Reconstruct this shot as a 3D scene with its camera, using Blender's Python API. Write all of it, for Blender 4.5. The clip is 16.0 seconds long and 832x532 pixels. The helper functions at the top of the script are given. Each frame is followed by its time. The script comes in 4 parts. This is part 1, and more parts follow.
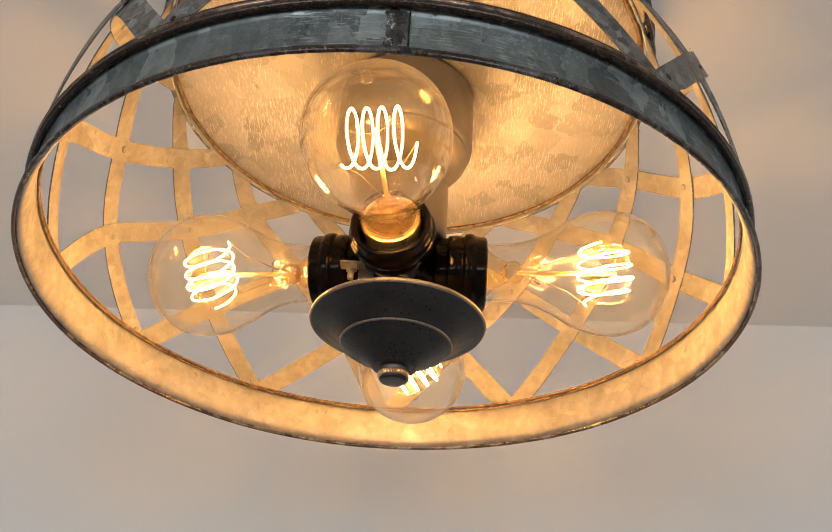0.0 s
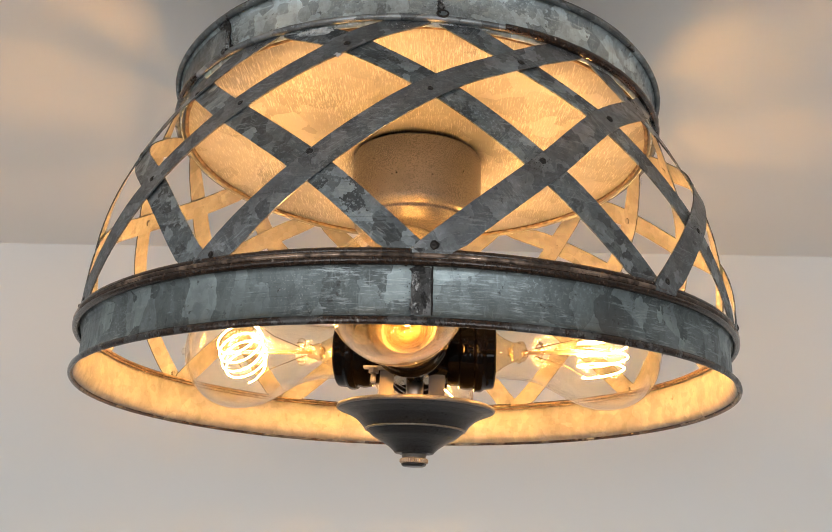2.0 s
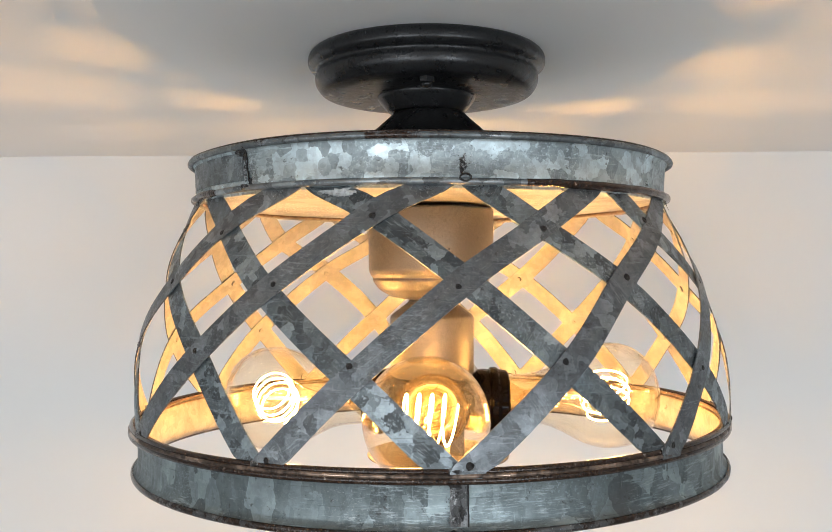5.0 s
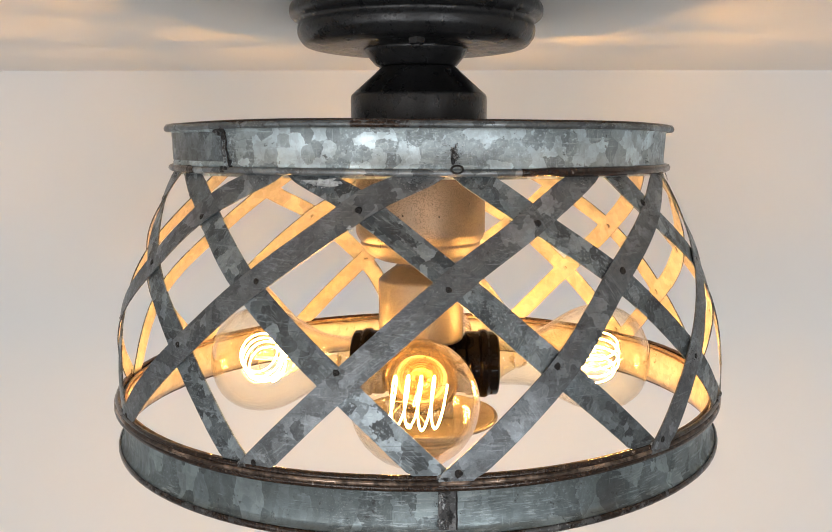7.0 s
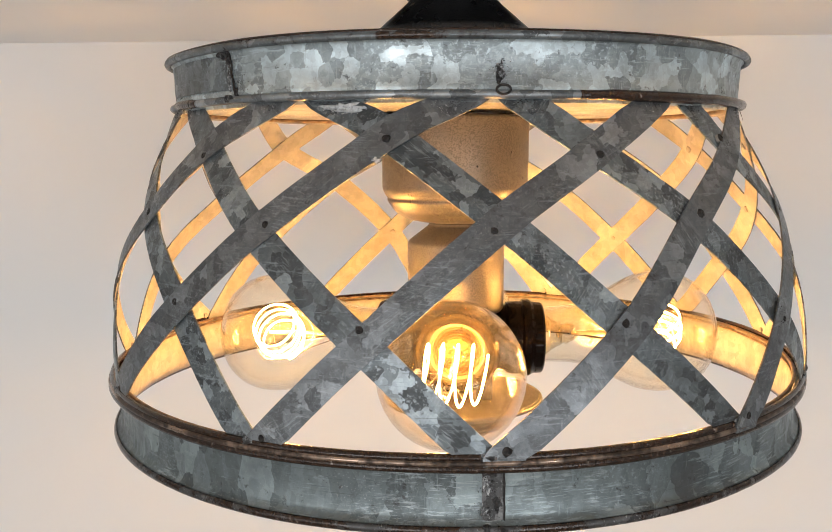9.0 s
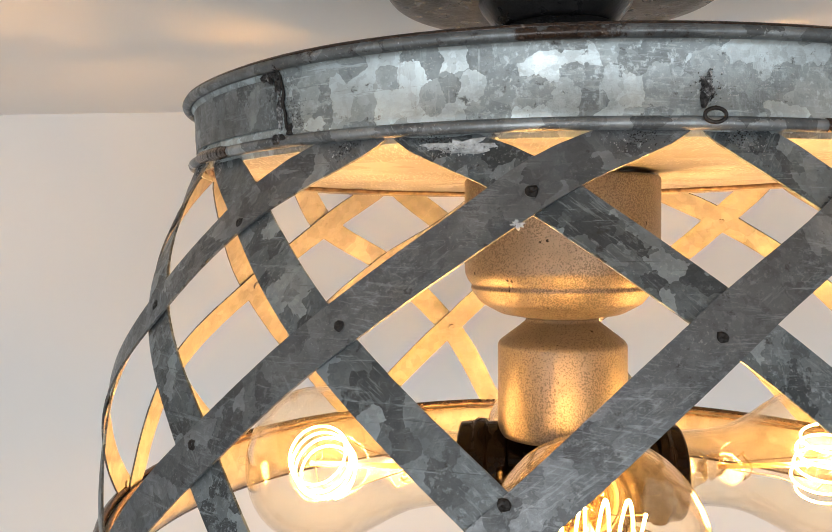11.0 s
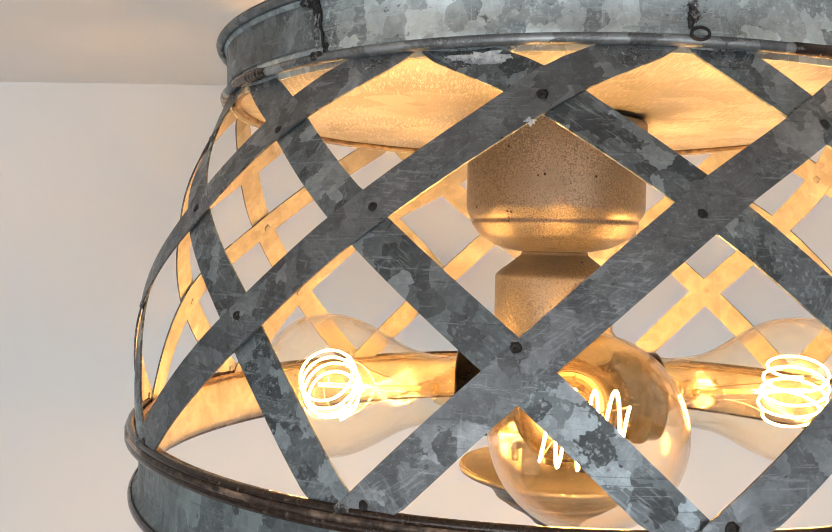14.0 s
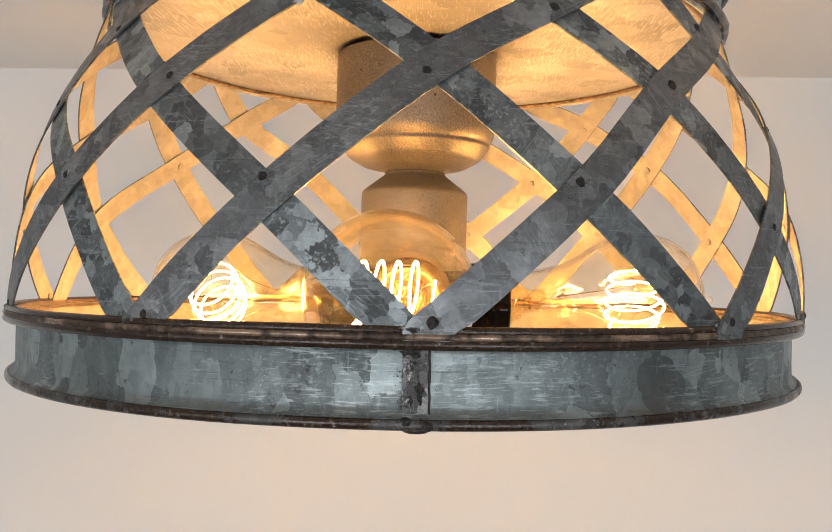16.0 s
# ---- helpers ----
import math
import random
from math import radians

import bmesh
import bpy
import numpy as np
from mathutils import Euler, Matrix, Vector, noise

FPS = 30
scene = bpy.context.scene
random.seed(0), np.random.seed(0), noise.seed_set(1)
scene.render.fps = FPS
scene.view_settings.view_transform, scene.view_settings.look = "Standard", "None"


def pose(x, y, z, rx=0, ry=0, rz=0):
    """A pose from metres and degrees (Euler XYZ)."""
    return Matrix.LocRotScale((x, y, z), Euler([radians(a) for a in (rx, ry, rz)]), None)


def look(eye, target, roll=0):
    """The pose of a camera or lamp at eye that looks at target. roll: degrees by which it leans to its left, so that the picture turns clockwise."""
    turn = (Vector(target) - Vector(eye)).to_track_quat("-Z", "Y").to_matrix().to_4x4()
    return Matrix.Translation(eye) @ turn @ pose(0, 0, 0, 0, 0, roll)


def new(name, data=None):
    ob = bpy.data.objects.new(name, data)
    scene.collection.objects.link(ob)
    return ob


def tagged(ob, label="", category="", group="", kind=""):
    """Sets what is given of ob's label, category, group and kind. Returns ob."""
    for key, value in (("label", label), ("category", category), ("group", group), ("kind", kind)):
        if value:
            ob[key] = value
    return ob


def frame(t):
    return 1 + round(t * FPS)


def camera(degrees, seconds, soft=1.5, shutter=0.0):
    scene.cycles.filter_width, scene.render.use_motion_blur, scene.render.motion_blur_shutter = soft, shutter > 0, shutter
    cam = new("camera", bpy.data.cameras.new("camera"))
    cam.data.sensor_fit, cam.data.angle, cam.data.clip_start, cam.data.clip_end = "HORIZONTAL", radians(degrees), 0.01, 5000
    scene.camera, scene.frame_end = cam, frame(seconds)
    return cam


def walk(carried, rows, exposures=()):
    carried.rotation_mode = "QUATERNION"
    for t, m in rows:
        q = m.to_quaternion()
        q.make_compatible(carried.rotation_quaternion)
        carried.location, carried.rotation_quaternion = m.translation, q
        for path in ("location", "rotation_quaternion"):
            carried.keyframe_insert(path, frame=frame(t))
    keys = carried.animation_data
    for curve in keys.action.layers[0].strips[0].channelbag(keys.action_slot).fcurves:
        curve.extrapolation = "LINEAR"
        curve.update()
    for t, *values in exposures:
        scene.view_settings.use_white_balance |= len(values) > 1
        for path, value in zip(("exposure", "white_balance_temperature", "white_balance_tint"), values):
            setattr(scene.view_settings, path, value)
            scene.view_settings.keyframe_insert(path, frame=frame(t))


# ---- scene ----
# Camera: seconds, place from the ceiling point above the lamp, yaw, pitch, roll
CEIL = 2.44
cam = camera(52.60, 16.0, soft=0.6)
ROWS = [
    (0, 0.0284, -0.3758, -0.4573, 2.34, 32.52, 3.94),
    (0.5, 0.0196, -0.3921, -0.4435, 1.34, 31.66, 3.75),
    (1, 0.0195, -0.4136, -0.4160, 1.34, 28.21, 3.46),
    (1.5, 0.0117, -0.4457, -0.3713, 1.38, 23.41, 3.01),
    (2, 0.0115, -0.4789, -0.3260, 1.05, 18.38, 2.17),
    (2.5, 0.0003, -0.4986, -0.2786, 0.71, 14.17, 1.35),
    (3, -0.0040, -0.5132, -0.2434, 0.17, 10.76, 0.65),
    (3.5, -0.0049, -0.5371, -0.2038, 0.10, 7.91, 0.16),
    (6, -0.0159, -0.5291, -0.1096, -1.07, -3.89, 0.03),
    (6.5, -0.0147, -0.5198, -0.0935, -1.35, -5.90, 0.12),
    (7, -0.0121, -0.5169, -0.0823, -1.17, -8.14, 0.07),
    (7.5, -0.0065, -0.5113, -0.0724, -1.03, -9.73, 0.15),
    (8, -0.0071, -0.5026, -0.0775, -0.67, -10.05, 0.16),
    (8.5, -0.0115, -0.4835, -0.0912, -0.04, -10.03, 0.03),
    (9, -0.0159, -0.4611, -0.1146, 0.55, -7.84, -0.20),
    (9.5, -0.0279, -0.4360, -0.1262, 1.22, -5.72, -0.46),
    (10, -0.0370, -0.4008, -0.1256, 1.30, -4.08, -0.57),
    (12.5, -0.0705, -0.3188, -0.1164, -0.56, -0.68, 0.48),
    (13, -0.0670, -0.3275, -0.1214, -0.63, -0.96, 0.70),
    (13.5, -0.0675, -0.3500, -0.1344, -0.97, -1.21, 0.84),
    (14, -0.0667, -0.3784, -0.1522, -0.85, -1.44, 1.19),
    (14.5, -0.0642, -0.3931, -0.1694, -1.01, -1.60, 1.38),
    (15, -0.0519, -0.4033, -0.1852, -0.56, -1.17, 1.53),
    (15.5, -0.0306, -0.4126, -0.1979, -0.12, -0.43, 1.59),
    (16, 0.0129, -0.4198, -0.2040, 1.27, 0.40, 1.63),
]
EXPOSURES = [(0, -0.09, 7300, 17), (1.5, 0.01, 7170, 16), (2.5, 0.21, 7230, 16), (3, 0.39, 6720, 14), (3.5, 0.46, 6370, 11), (6.5, 0.35, 7120, 16), (8, 0.32, 7170, 17), (10, 0.30, 7320, 18), (12.5, 0.41, 6720, 13), (13.5, 0.36, 6850, 14), (14.5, 0.25, 7170, 17), (16, 0.17, 7170, 17)]
walk(cam, [(t, pose(x, y, CEIL + z, 0, 0, yaw) @ pose(0, 0, 0, 90 + pitch) @ pose(0, 0, 0, 0, 0, roll)) for t, x, y, z, yaw, pitch, roll in ROWS],
     exposures=EXPOSURES)

# ---- world and light ----
world = bpy.data.worlds.new("world")
scene.world = world
world.use_nodes = True
wn = world.node_tree
sky = wn.nodes.new("ShaderNodeTexSky")
sky.sky_type = "NISHITA"
sky.sun_disc = False
sky.sun_elevation = radians(35)
sky.sun_rotation = radians(200)
wn.nodes["Background"].inputs["Strength"].default_value = 0.1
wn.links.new(sky.outputs["Color"], wn.nodes["Background"].inputs["Color"])

FILAMENT_GLOW, FILAMENT_COLOUR = 240.0, (1.0, 0.505, 0.135)
WINDOW_WATTS = 13.8  # for each square metre of opening


def area_lamp(name, m, sx, sy, watts, colour):
    data = bpy.data.lights.new(name, "AREA")
    data.shape, data.size, data.size_y, data.energy, data.color = "RECTANGLE", sx, sy, watts, colour
    ob = new(name, data)
    ob.matrix_world = m
    return ob


ROOM_S, ROOM_W, ROOM_E = -2.7, -2.0, 2.2
DAYLIGHT = (0.81, 0.915, 1.0)
area_lamp("window_light", look((ROOM_W - 0.05, -1.65, 1.85), (0, -1.65, 1.85)), 1.1, 0.9, WINDOW_WATTS * 0.32, DAYLIGHT)
area_lamp("window_light", look((-1.15, ROOM_S - 0.05, 1.85), (-1.15, 0, 1.85)), 1.4, 0.9, WINDOW_WATTS * 1.42, DAYLIGHT)
area_lamp("window_light", look((1.1, ROOM_S - 0.05, 1.85), (1.1, 0, 1.85)), 1.1, 0.9, WINDOW_WATTS * 1.36, DAYLIGHT)


# ---- materials ----
class Mat:
    """A node material with short ways to add and link nodes."""

    def __init__(self, name):
        self.m = bpy.data.materials.new(name)
        self.m.use_nodes = True
        self.t = self.m.node_tree
        self.b = self.t.nodes["Principled BSDF"]
        self.co = self.t.nodes.new("ShaderNodeTexCoord").outputs["Object"]

    def set(self, **kw):
        for k, v in kw.items():
            self.b.inputs[k.replace("_", " ")].default_value = v
        return self

    def link(self, a, b):
        self.t.links.new(a, b)

    def noise(self, scale, detail=4.0, rough=0.55, stretch=None):
        n = self.t.nodes.new("ShaderNodeTexNoise")
        n.inputs["Scale"].default_value, n.inputs["Detail"].default_value = scale, detail
        n.inputs["Roughness"].default_value = rough
        co = self.co
        if stretch:
            mp = self.t.nodes.new("ShaderNodeMapping")
            mp.inputs["Scale"].default_value = stretch
            self.link(co, mp.inputs["Vector"])
            co = mp.outputs["Vector"]
        self.link(co, n.inputs["Vector"])
        return n.outputs["Fac"]

    def cells(self, scale, warp=0.0, feature="F1", out="Color"):
        v = self.t.nodes.new("ShaderNodeTexVoronoi")
        v.feature = feature
        v.inputs["Scale"].default_value = scale
        co = self.co
        if warp:
            n = self.t.nodes.new("ShaderNodeTexNoise")
            n.inputs["Scale"].default_value, n.inputs["Detail"].default_value = scale * 2.2, 3.0
            self.link(co, n.inputs["Vector"])
            mx = self.t.nodes.new("ShaderNodeVectorMath")
            mx.operation = "MULTIPLY_ADD"
            mx.inputs[1].default_value = (warp, warp, warp)
            self.link(n.outputs["Color"], mx.inputs[0])
            self.link(co, mx.inputs[2])
            co = mx.outputs[0]
        self.link(co, v.inputs["Vector"])
        return v.outputs[out]

    def ramp(self, fac, *stops):
        r = self.t.nodes.new("ShaderNodeValToRGB")
        e = r.color_ramp.elements
        while len(e) < len(stops):
            e.new(0.5)
        for el, (p, c) in zip(e, stops):
            el.position = p
            el.color = (c, c, c, 1) if isinstance(c, (int, float)) else (*c, 1)
        self.link(fac, r.inputs["Fac"])
        return r.outputs["Color"]

    def mix(self, fac, a, b, mode="MIX"):
        n = self.t.nodes.new("ShaderNodeMix")
        n.data_type, n.blend_type = "RGBA", mode
        for i, v in ((0, fac), (6, a), (7, b)):
            if hasattr(v, "is_linked"):
                self.link(v, n.inputs[i])
            elif isinstance(v, (int, float)):
                n.inputs[i].default_value = (v, v, v, 1) if i else v
            else:
                n.inputs[i].default_value = (*v, 1)
        return n.outputs[2]

    def bump(self, h, strength, dist):
        b = self.t.nodes.new("ShaderNodeBump")
        b.inputs["Strength"].default_value, b.inputs["Distance"].default_value = strength, dist
        self.link(h, b.inputs["Height"])
        self.link(b.outputs["Normal"], self.b.inputs["Normal"])
        return self

    def colour(self, s):
        self.link(s, self.b.inputs["Base Color"])
        return self

    def roughness(self, s):
        self.link(s, self.b.inputs["Roughness"])
        return self

    def metallic(self, s):
        self.link(s, self.b.inputs["Metallic"])
        return self


def galvanised(name, base, cell=105, rust=0.0, metal=0.5, speck=0.5, scratch=0.3, spread=1.0, pale=0.0, dull=0.0, stain=0.0, salt=0.0, tall=1.0, seed=0.0, dirt=0.7, hatch=()):
    """Weathered zinc-coated sheet: angular spangles, mostly mid grey with some darker and a few pale ones, sparkle, salt-like specks, scratches, rust.
    hatch: (slant in degrees, strength) of patches of fine pale scratches; tall: how many times higher than wide the spangles are; pale: how much of the sheet has the strong spangles."""
    k = Mat(name)
    if tall != 1.0 or seed:
        mp = k.t.nodes.new("ShaderNodeMapping")
        mp.inputs["Scale"].default_value = (1, 1, 1 / tall)
        mp.inputs["Location"].default_value = (seed, seed * 0.7, seed * 0.3)
        k.link(k.co, mp.inputs["Vector"])
        plain_co, k.co = k.co, mp.outputs["Vector"]

    def shade(f):
        return tuple(min(0.9, max(0.008, c * (1 + (f - 1) * spread))) for c in base)

    big = k.cells(cell, 0.0045)
    fine = k.cells(cell * 3.1, 0.002)
    if tall != 1.0:
        k.co = plain_co
    tone = k.ramp(big, (0.0, shade(0.50)), (0.31, shade(0.62)), (0.33, shade(0.84)), (0.48, shade(0.95)), (0.50, shade(1.02)), (0.64, shade(1.14)), (0.66, shade(1.45)), (0.78, shade(1.95)))
    even = k.ramp(big, (0.0, shade(0.74)), (0.34, shade(0.84)), (0.36, shade(0.97)), (0.7, shade(1.10)))
    tone = k.mix(k.ramp(k.noise(17, 3), (0.46 - pale, 0.0), (0.56 - pale, 1.0)), even, tone)
    tone = k.mix(1.0, tone, k.ramp(fine, (0.3, 0.92), (0.7, 1.08)), "MULTIPLY")
    tone = k.mix(1.0, tone, k.ramp(k.noise(36, 7, 0.65), (0.34, 0.76), (0.66, 1.20)), "MULTIPLY")
    frost = k.ramp(k.noise(620, 4, 0.7), (0.54, 0.0), (0.64, 1.0))
    where = k.ramp(k.noise(27, 5, 0.6), (0.44, 0.05), (0.64, speck))
    tone = k.mix(k.mix(1.0, frost, where, "MULTIPLY"), tone, shade(2.1))
    if scratch:
        lines = k.ramp(k.noise(60, 10, 0.8, (0.5, 0.5, 7.0)), (0.57, 0.0), (0.62, scratch))
        tone = k.mix(lines, tone, shade(1.8))
        cuts = k.ramp(k.noise(95, 8, 0.75, (0.22, 0.22, 9.0)), (0.60, 0.0), (0.64, 0.55 * scratch))
        tone = k.mix(cuts, tone, shade(0.35))
        rub = k.ramp(k.noise(520, 4, 0.6, (1.0, 1.0, 0.10)), (0.60, 0.0), (0.68, 0.5))
        tone = k.mix(k.mix(1.0, rub, k.ramp(k.noise(21, 3), (0.52, 0.0), (0.60, scratch)), "MULTIPLY"), tone, shade(2.0))
    for i, (turned, much) in enumerate(hatch):
        mp = k.t.nodes.new("ShaderNodeMapping")
        mp.vector_type = "TEXTURE"
        mp.inputs["Rotation"].default_value = (0, radians(turned), 0)
        mp.inputs["Scale"].default_value = (9.0, 9.0, 1.0)
        k.link(k.co, mp.inputs["Vector"])
        n = k.t.nodes.new("ShaderNodeTexNoise")
        n.inputs["Scale"].default_value, n.inputs["Detail"].default_value, n.inputs["Roughness"].default_value = 1250, 5, 0.7
        k.link(mp.outputs["Vector"], n.inputs["Vector"])
        lines = k.ramp(n.outputs["Fac"], (0.54, 0.0), (0.60, 1.0))
        where = k.ramp(k.noise(26 + 5 * i, 4, 0.6), (0.53, 0.0), (0.60, much))
        tone = k.mix(k.mix(1.0, lines, where, "MULTIPLY"), tone, (0.50, 0.58, 0.61))
    if salt:
        grains = k.ramp(k.noise(1500, 2, 0.5), (0.655, 0.0), (0.68, 1.0))
        spread_at = k.ramp(k.noise(34, 4, 0.6), (0.45, 0.0), (0.60, salt))
        tone = k.mix(k.mix(1.0, grains, spread_at, "MULTIPLY"), tone, (0.62, 0.66, 0.67))
    grime = k.ramp(k.noise(230, 6, 0.7), (0.61, 0.0), (0.68, dirt))
    tone = k.mix(grime, tone, (0.040, 0.037, 0.035))
    if stain:
        smudge = k.ramp(k.noise(11, 5, 0.6), (0.50, 0.0), (0.62, stain))
        tone = k.mix(smudge, tone, (0.075, 0.066, 0.060))
    rusty = k.ramp(k.noise(38, 7, 0.7), (0.66 - rust, 0.0), (0.72 - rust, 1.0))
    tone = k.mix(rusty, tone, k.ramp(k.noise(500, 6), (0.3, (0.012, 0.008, 0.006)), (0.60, (0.034, 0.017, 0.010)), (0.68, (0.10, 0.075, 0.06)), (0.76, (0.34, 0.31, 0.28))))
    k.colour(tone)
    k.metallic(k.mix(rusty, k.ramp(big, (0.2, metal - 0.10), (0.8, metal + 0.15)), 0.05))
    k.roughness(k.mix(rusty, k.ramp(k.mix(0.5, fine, big), (0.2, 0.50 + dull), (0.8, 0.34 + dull)), 0.16))
    k.bump(k.mix(0.5, k.noise(420, 6, 0.7), k.noise(45, 3)), 0.35, 0.0010)
    return k.m


ZINC = galvanised("galvanised_sheet", (0.37, 0.44, 0.463), 135, 0.0, 0.70, 1.0, 0.8, 0.72, 0.08, 0.06, 0.35, 0.6, hatch=((1, 0.45), (88, 0.5)))
# Darker sheet for the lower band than for the upper one.
ZINC_LOW = galvanised("dark_sheet", (0.165, 0.203, 0.213), 115, 0.0, 0.60, 0.9, 1.0, 0.95, 0.04, 0.04, 0.55, 0.35, 1.7, hatch=((1, 0.6), (-4, 0.4)))
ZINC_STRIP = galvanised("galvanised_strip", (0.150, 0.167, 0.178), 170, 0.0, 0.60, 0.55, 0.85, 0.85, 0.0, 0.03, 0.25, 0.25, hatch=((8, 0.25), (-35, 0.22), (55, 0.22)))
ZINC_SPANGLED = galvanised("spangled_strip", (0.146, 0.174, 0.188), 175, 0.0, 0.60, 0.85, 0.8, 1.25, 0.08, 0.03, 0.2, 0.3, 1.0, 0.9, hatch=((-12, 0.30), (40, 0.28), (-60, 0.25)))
# Paler copy of the zinc: bulb light on the inner faces put into colour.
ZINC_LIT = galvanised("lit_zinc", (0.265, 0.262, 0.252), 70, 0.0, 0.12, 0.2, 0.25, 0.26, dull=0.12, dirt=0.22)
ZINC_EDGE = galvanised("worn_edge", (0.085, 0.087, 0.089), 150, 0.22, 0.5, 0.6, 0.3, salt=0.8)
FLARED_EDGE = galvanised("flared_edge", (0.15, 0.17, 0.18), 130, 0.10, 0.6, 0.7, 0.5, salt=0.5)
ZINC_BEAD = galvanised("zinc_bead", (0.20, 0.22, 0.23), 120, 0.05, 0.6, 0.7, 0.4, salt=0.6)
RUST_BEAD = galvanised("rusted_bead", (0.07, 0.062, 0.058), 150, 0.46, 0.3, 0.8, 0.4, salt=0.9)


def scratched_plate():
    """Dull zinc plate with patches of long pale scratches."""
    k = Mat("scratched_plate")
    tone = k.ramp(k.mix(0.4, k.cells(60, 0.008), k.noise(30, 7)), (0.25, (0.29, 0.29, 0.28)), (0.75, (0.46, 0.46, 0.45)))
    for turned, stretch in ((38, (1.0, 0.09, 1.0)), (-47, (1.0, 0.09, 1.0)), (12, (1.0, 0.12, 1.0))):
        mp = k.t.nodes.new("ShaderNodeMapping")
        mp.inputs["Rotation"].default_value = (0, 0, radians(turned))
        mp.inputs["Scale"].default_value = stretch
        k.link(k.co, mp.inputs["Vector"])
        n = k.t.nodes.new("ShaderNodeTexNoise")
        n.inputs["Scale"].default_value, n.inputs["Detail"].default_value, n.inputs["Roughness"].default_value = 1100, 5, 0.7
        k.link(mp.outputs["Vector"], n.inputs["Vector"])
        lines = k.ramp(n.outputs["Fac"], (0.55, 0.0), (0.63, 1.0))
        where = k.ramp(k.noise(16 + turned * 0.1, 4), (0.44, 0.0), (0.53, 1.0))
        tone = k.mix(k.mix(1.0, lines, where, "MULTIPLY"), tone, (0.64, 0.63, 0.605))
    k.colour(tone)
    k.set(Metallic=0.2, Roughness=0.55)
    k.bump(k.noise(300, 5), 0.2, 0.0008)
    return k.m


ZINC_PLATE = scratched_plate()


def pewter(name, base, speck=0.58, metal=0.75, rough=(0.36, 0.5), pitted=0.52, gloss=0.5):
    k = Mat(name)
    tone = k.ramp(k.noise(60, 6), (0.3, tuple(0.75 * c for c in base)), (0.7, tuple(1.2 * c for c in base)))
    thick = k.ramp(k.noise(30, 4), (0.40, 0.0), (0.62, 0.10))
    pits = k.ramp(k.mix(1.0, k.noise(1700, 3, 0.6), thick, "ADD"), (speck, 0.0), (speck + 0.05, 0.75))
    holes = k.ramp(k.mix(0.12, k.cells(330, 0.0, "F1", "Distance"), k.noise(700, 3)), (0.22, 1.0), (0.25, 0.0))
    holes = k.mix(1.0, holes, k.ramp(k.noise(110, 3), (pitted, 0.0), (pitted + 0.04, 1.0)), "MULTIPLY")
    tone = k.mix(pits, tone, tuple(0.38 * c for c in base))
    tone = k.mix(holes, tone, (0.008, 0.007, 0.006))
    k.colour(tone)
    k.set(Metallic=metal, Specular_IOR_Level=gloss)
    k.roughness(k.ramp(k.noise(120, 4), (0.3, rough[0]), (0.7, rough[1])))
    k.bump(k.noise(600, 4), 0.3, 0.0005)
    return k.m


PEWTER = pewter("aged_pewter", (0.235, 0.215, 0.186), 0.55, 0.62, (0.38, 0.52), 0.60)
# Shaded copy of the pewter: the shade above the basket put in colour.
PEWTER_SHADED = pewter("shaded_pewter", (0.031, 0.032, 0.034), 0.545, 0.45, (0.24, 0.36))


def plain(name, colour, rough, metal=0.0, var=0.15, scale=40, gloss=0.5):
    k = Mat(name)
    k.colour(k.ramp(k.noise(scale, 5), (0.3, tuple(c * (1 - var) for c in colour)), (0.7, tuple(c * (1 + var) for c in colour))))
    k.set(Metallic=metal, Specular_IOR_Level=gloss)
    k.roughness(k.ramp(k.noise(scale * 3, 4), (0.3, rough * 0.85), (0.7, rough * 1.15)))
    return k.m


PHENOLIC = plain("black_phenolic", (0.0030, 0.0022, 0.0020), 0.07, gloss=0.12)
BRASS = plain("brass", (0.66, 0.52, 0.29), 0.30, 0.5)
STEEL = plain("bright_steel", (0.36, 0.35, 0.34), 0.30, 1.0)
DULL_STEEL = plain("dull_bracket", (0.13, 0.12, 0.11), 0.42, 0.8)
BLACKENED = plain("blackened_rivet", (0.020, 0.018, 0.017), 0.48, 0.4, 0.6, 900)
# Paler than the rusty outer beads: bulb light put into the brown.
BEAD_LIT = plain("lit_brown_bead", (0.17, 0.115, 0.072), 0.36, 0.3, 0.7, 220)


def patchy_copper():
    """Copper colour for the rim's highlight line, bright in places and dark in others."""
    k = Mat("patchy_copper")
    bright = k.ramp(k.noise(24, 6, 0.65), (0.49, 0.0), (0.57, 1.0))
    k.colour(k.mix(bright, k.ramp(k.noise(420, 5), (0.35, (0.022, 0.015, 0.011)), (0.68, (0.11, 0.075, 0.055))), (0.40, 0.30, 0.235)))
    k.metallic(k.ramp(bright, (0.0, 0.3), (1.0, 0.85)))
    k.roughness(k.ramp(bright, (0.0, 0.5), (1.0, 0.24)))
    return k.m


COPPER_WIRE = patchy_copper()


def burnt_solder(name, burnt_from):
    """Granular burnt solder: black flux with bright grains."""
    k = Mat(name)
    grain = k.ramp(k.noise(900, 5, 0.7), (0.36, (0.02, 0.019, 0.019)), (0.45, (0.10, 0.105, 0.11)), (0.54, (0.30, 0.32, 0.33)), (0.62, (0.66, 0.68, 0.69)))
    burnt = k.ramp(k.noise(240, 4), (burnt_from, 0.0), (burnt_from + 0.1, 0.92))
    k.colour(k.mix(burnt, grain, (0.016, 0.015, 0.015)))
    k.set(Metallic=0.35, Roughness=0.36)
    k.bump(k.noise(700, 5, 0.7), 0.8, 0.0010)
    return k.m


SOLDER = burnt_solder("burnt_solder", 0.50)
BLACK_SOLDER = burnt_solder("blackened_solder", 0.36)
WIRE = plain("support_wire", (0.16, 0.12, 0.085), 0.45, 0.6)
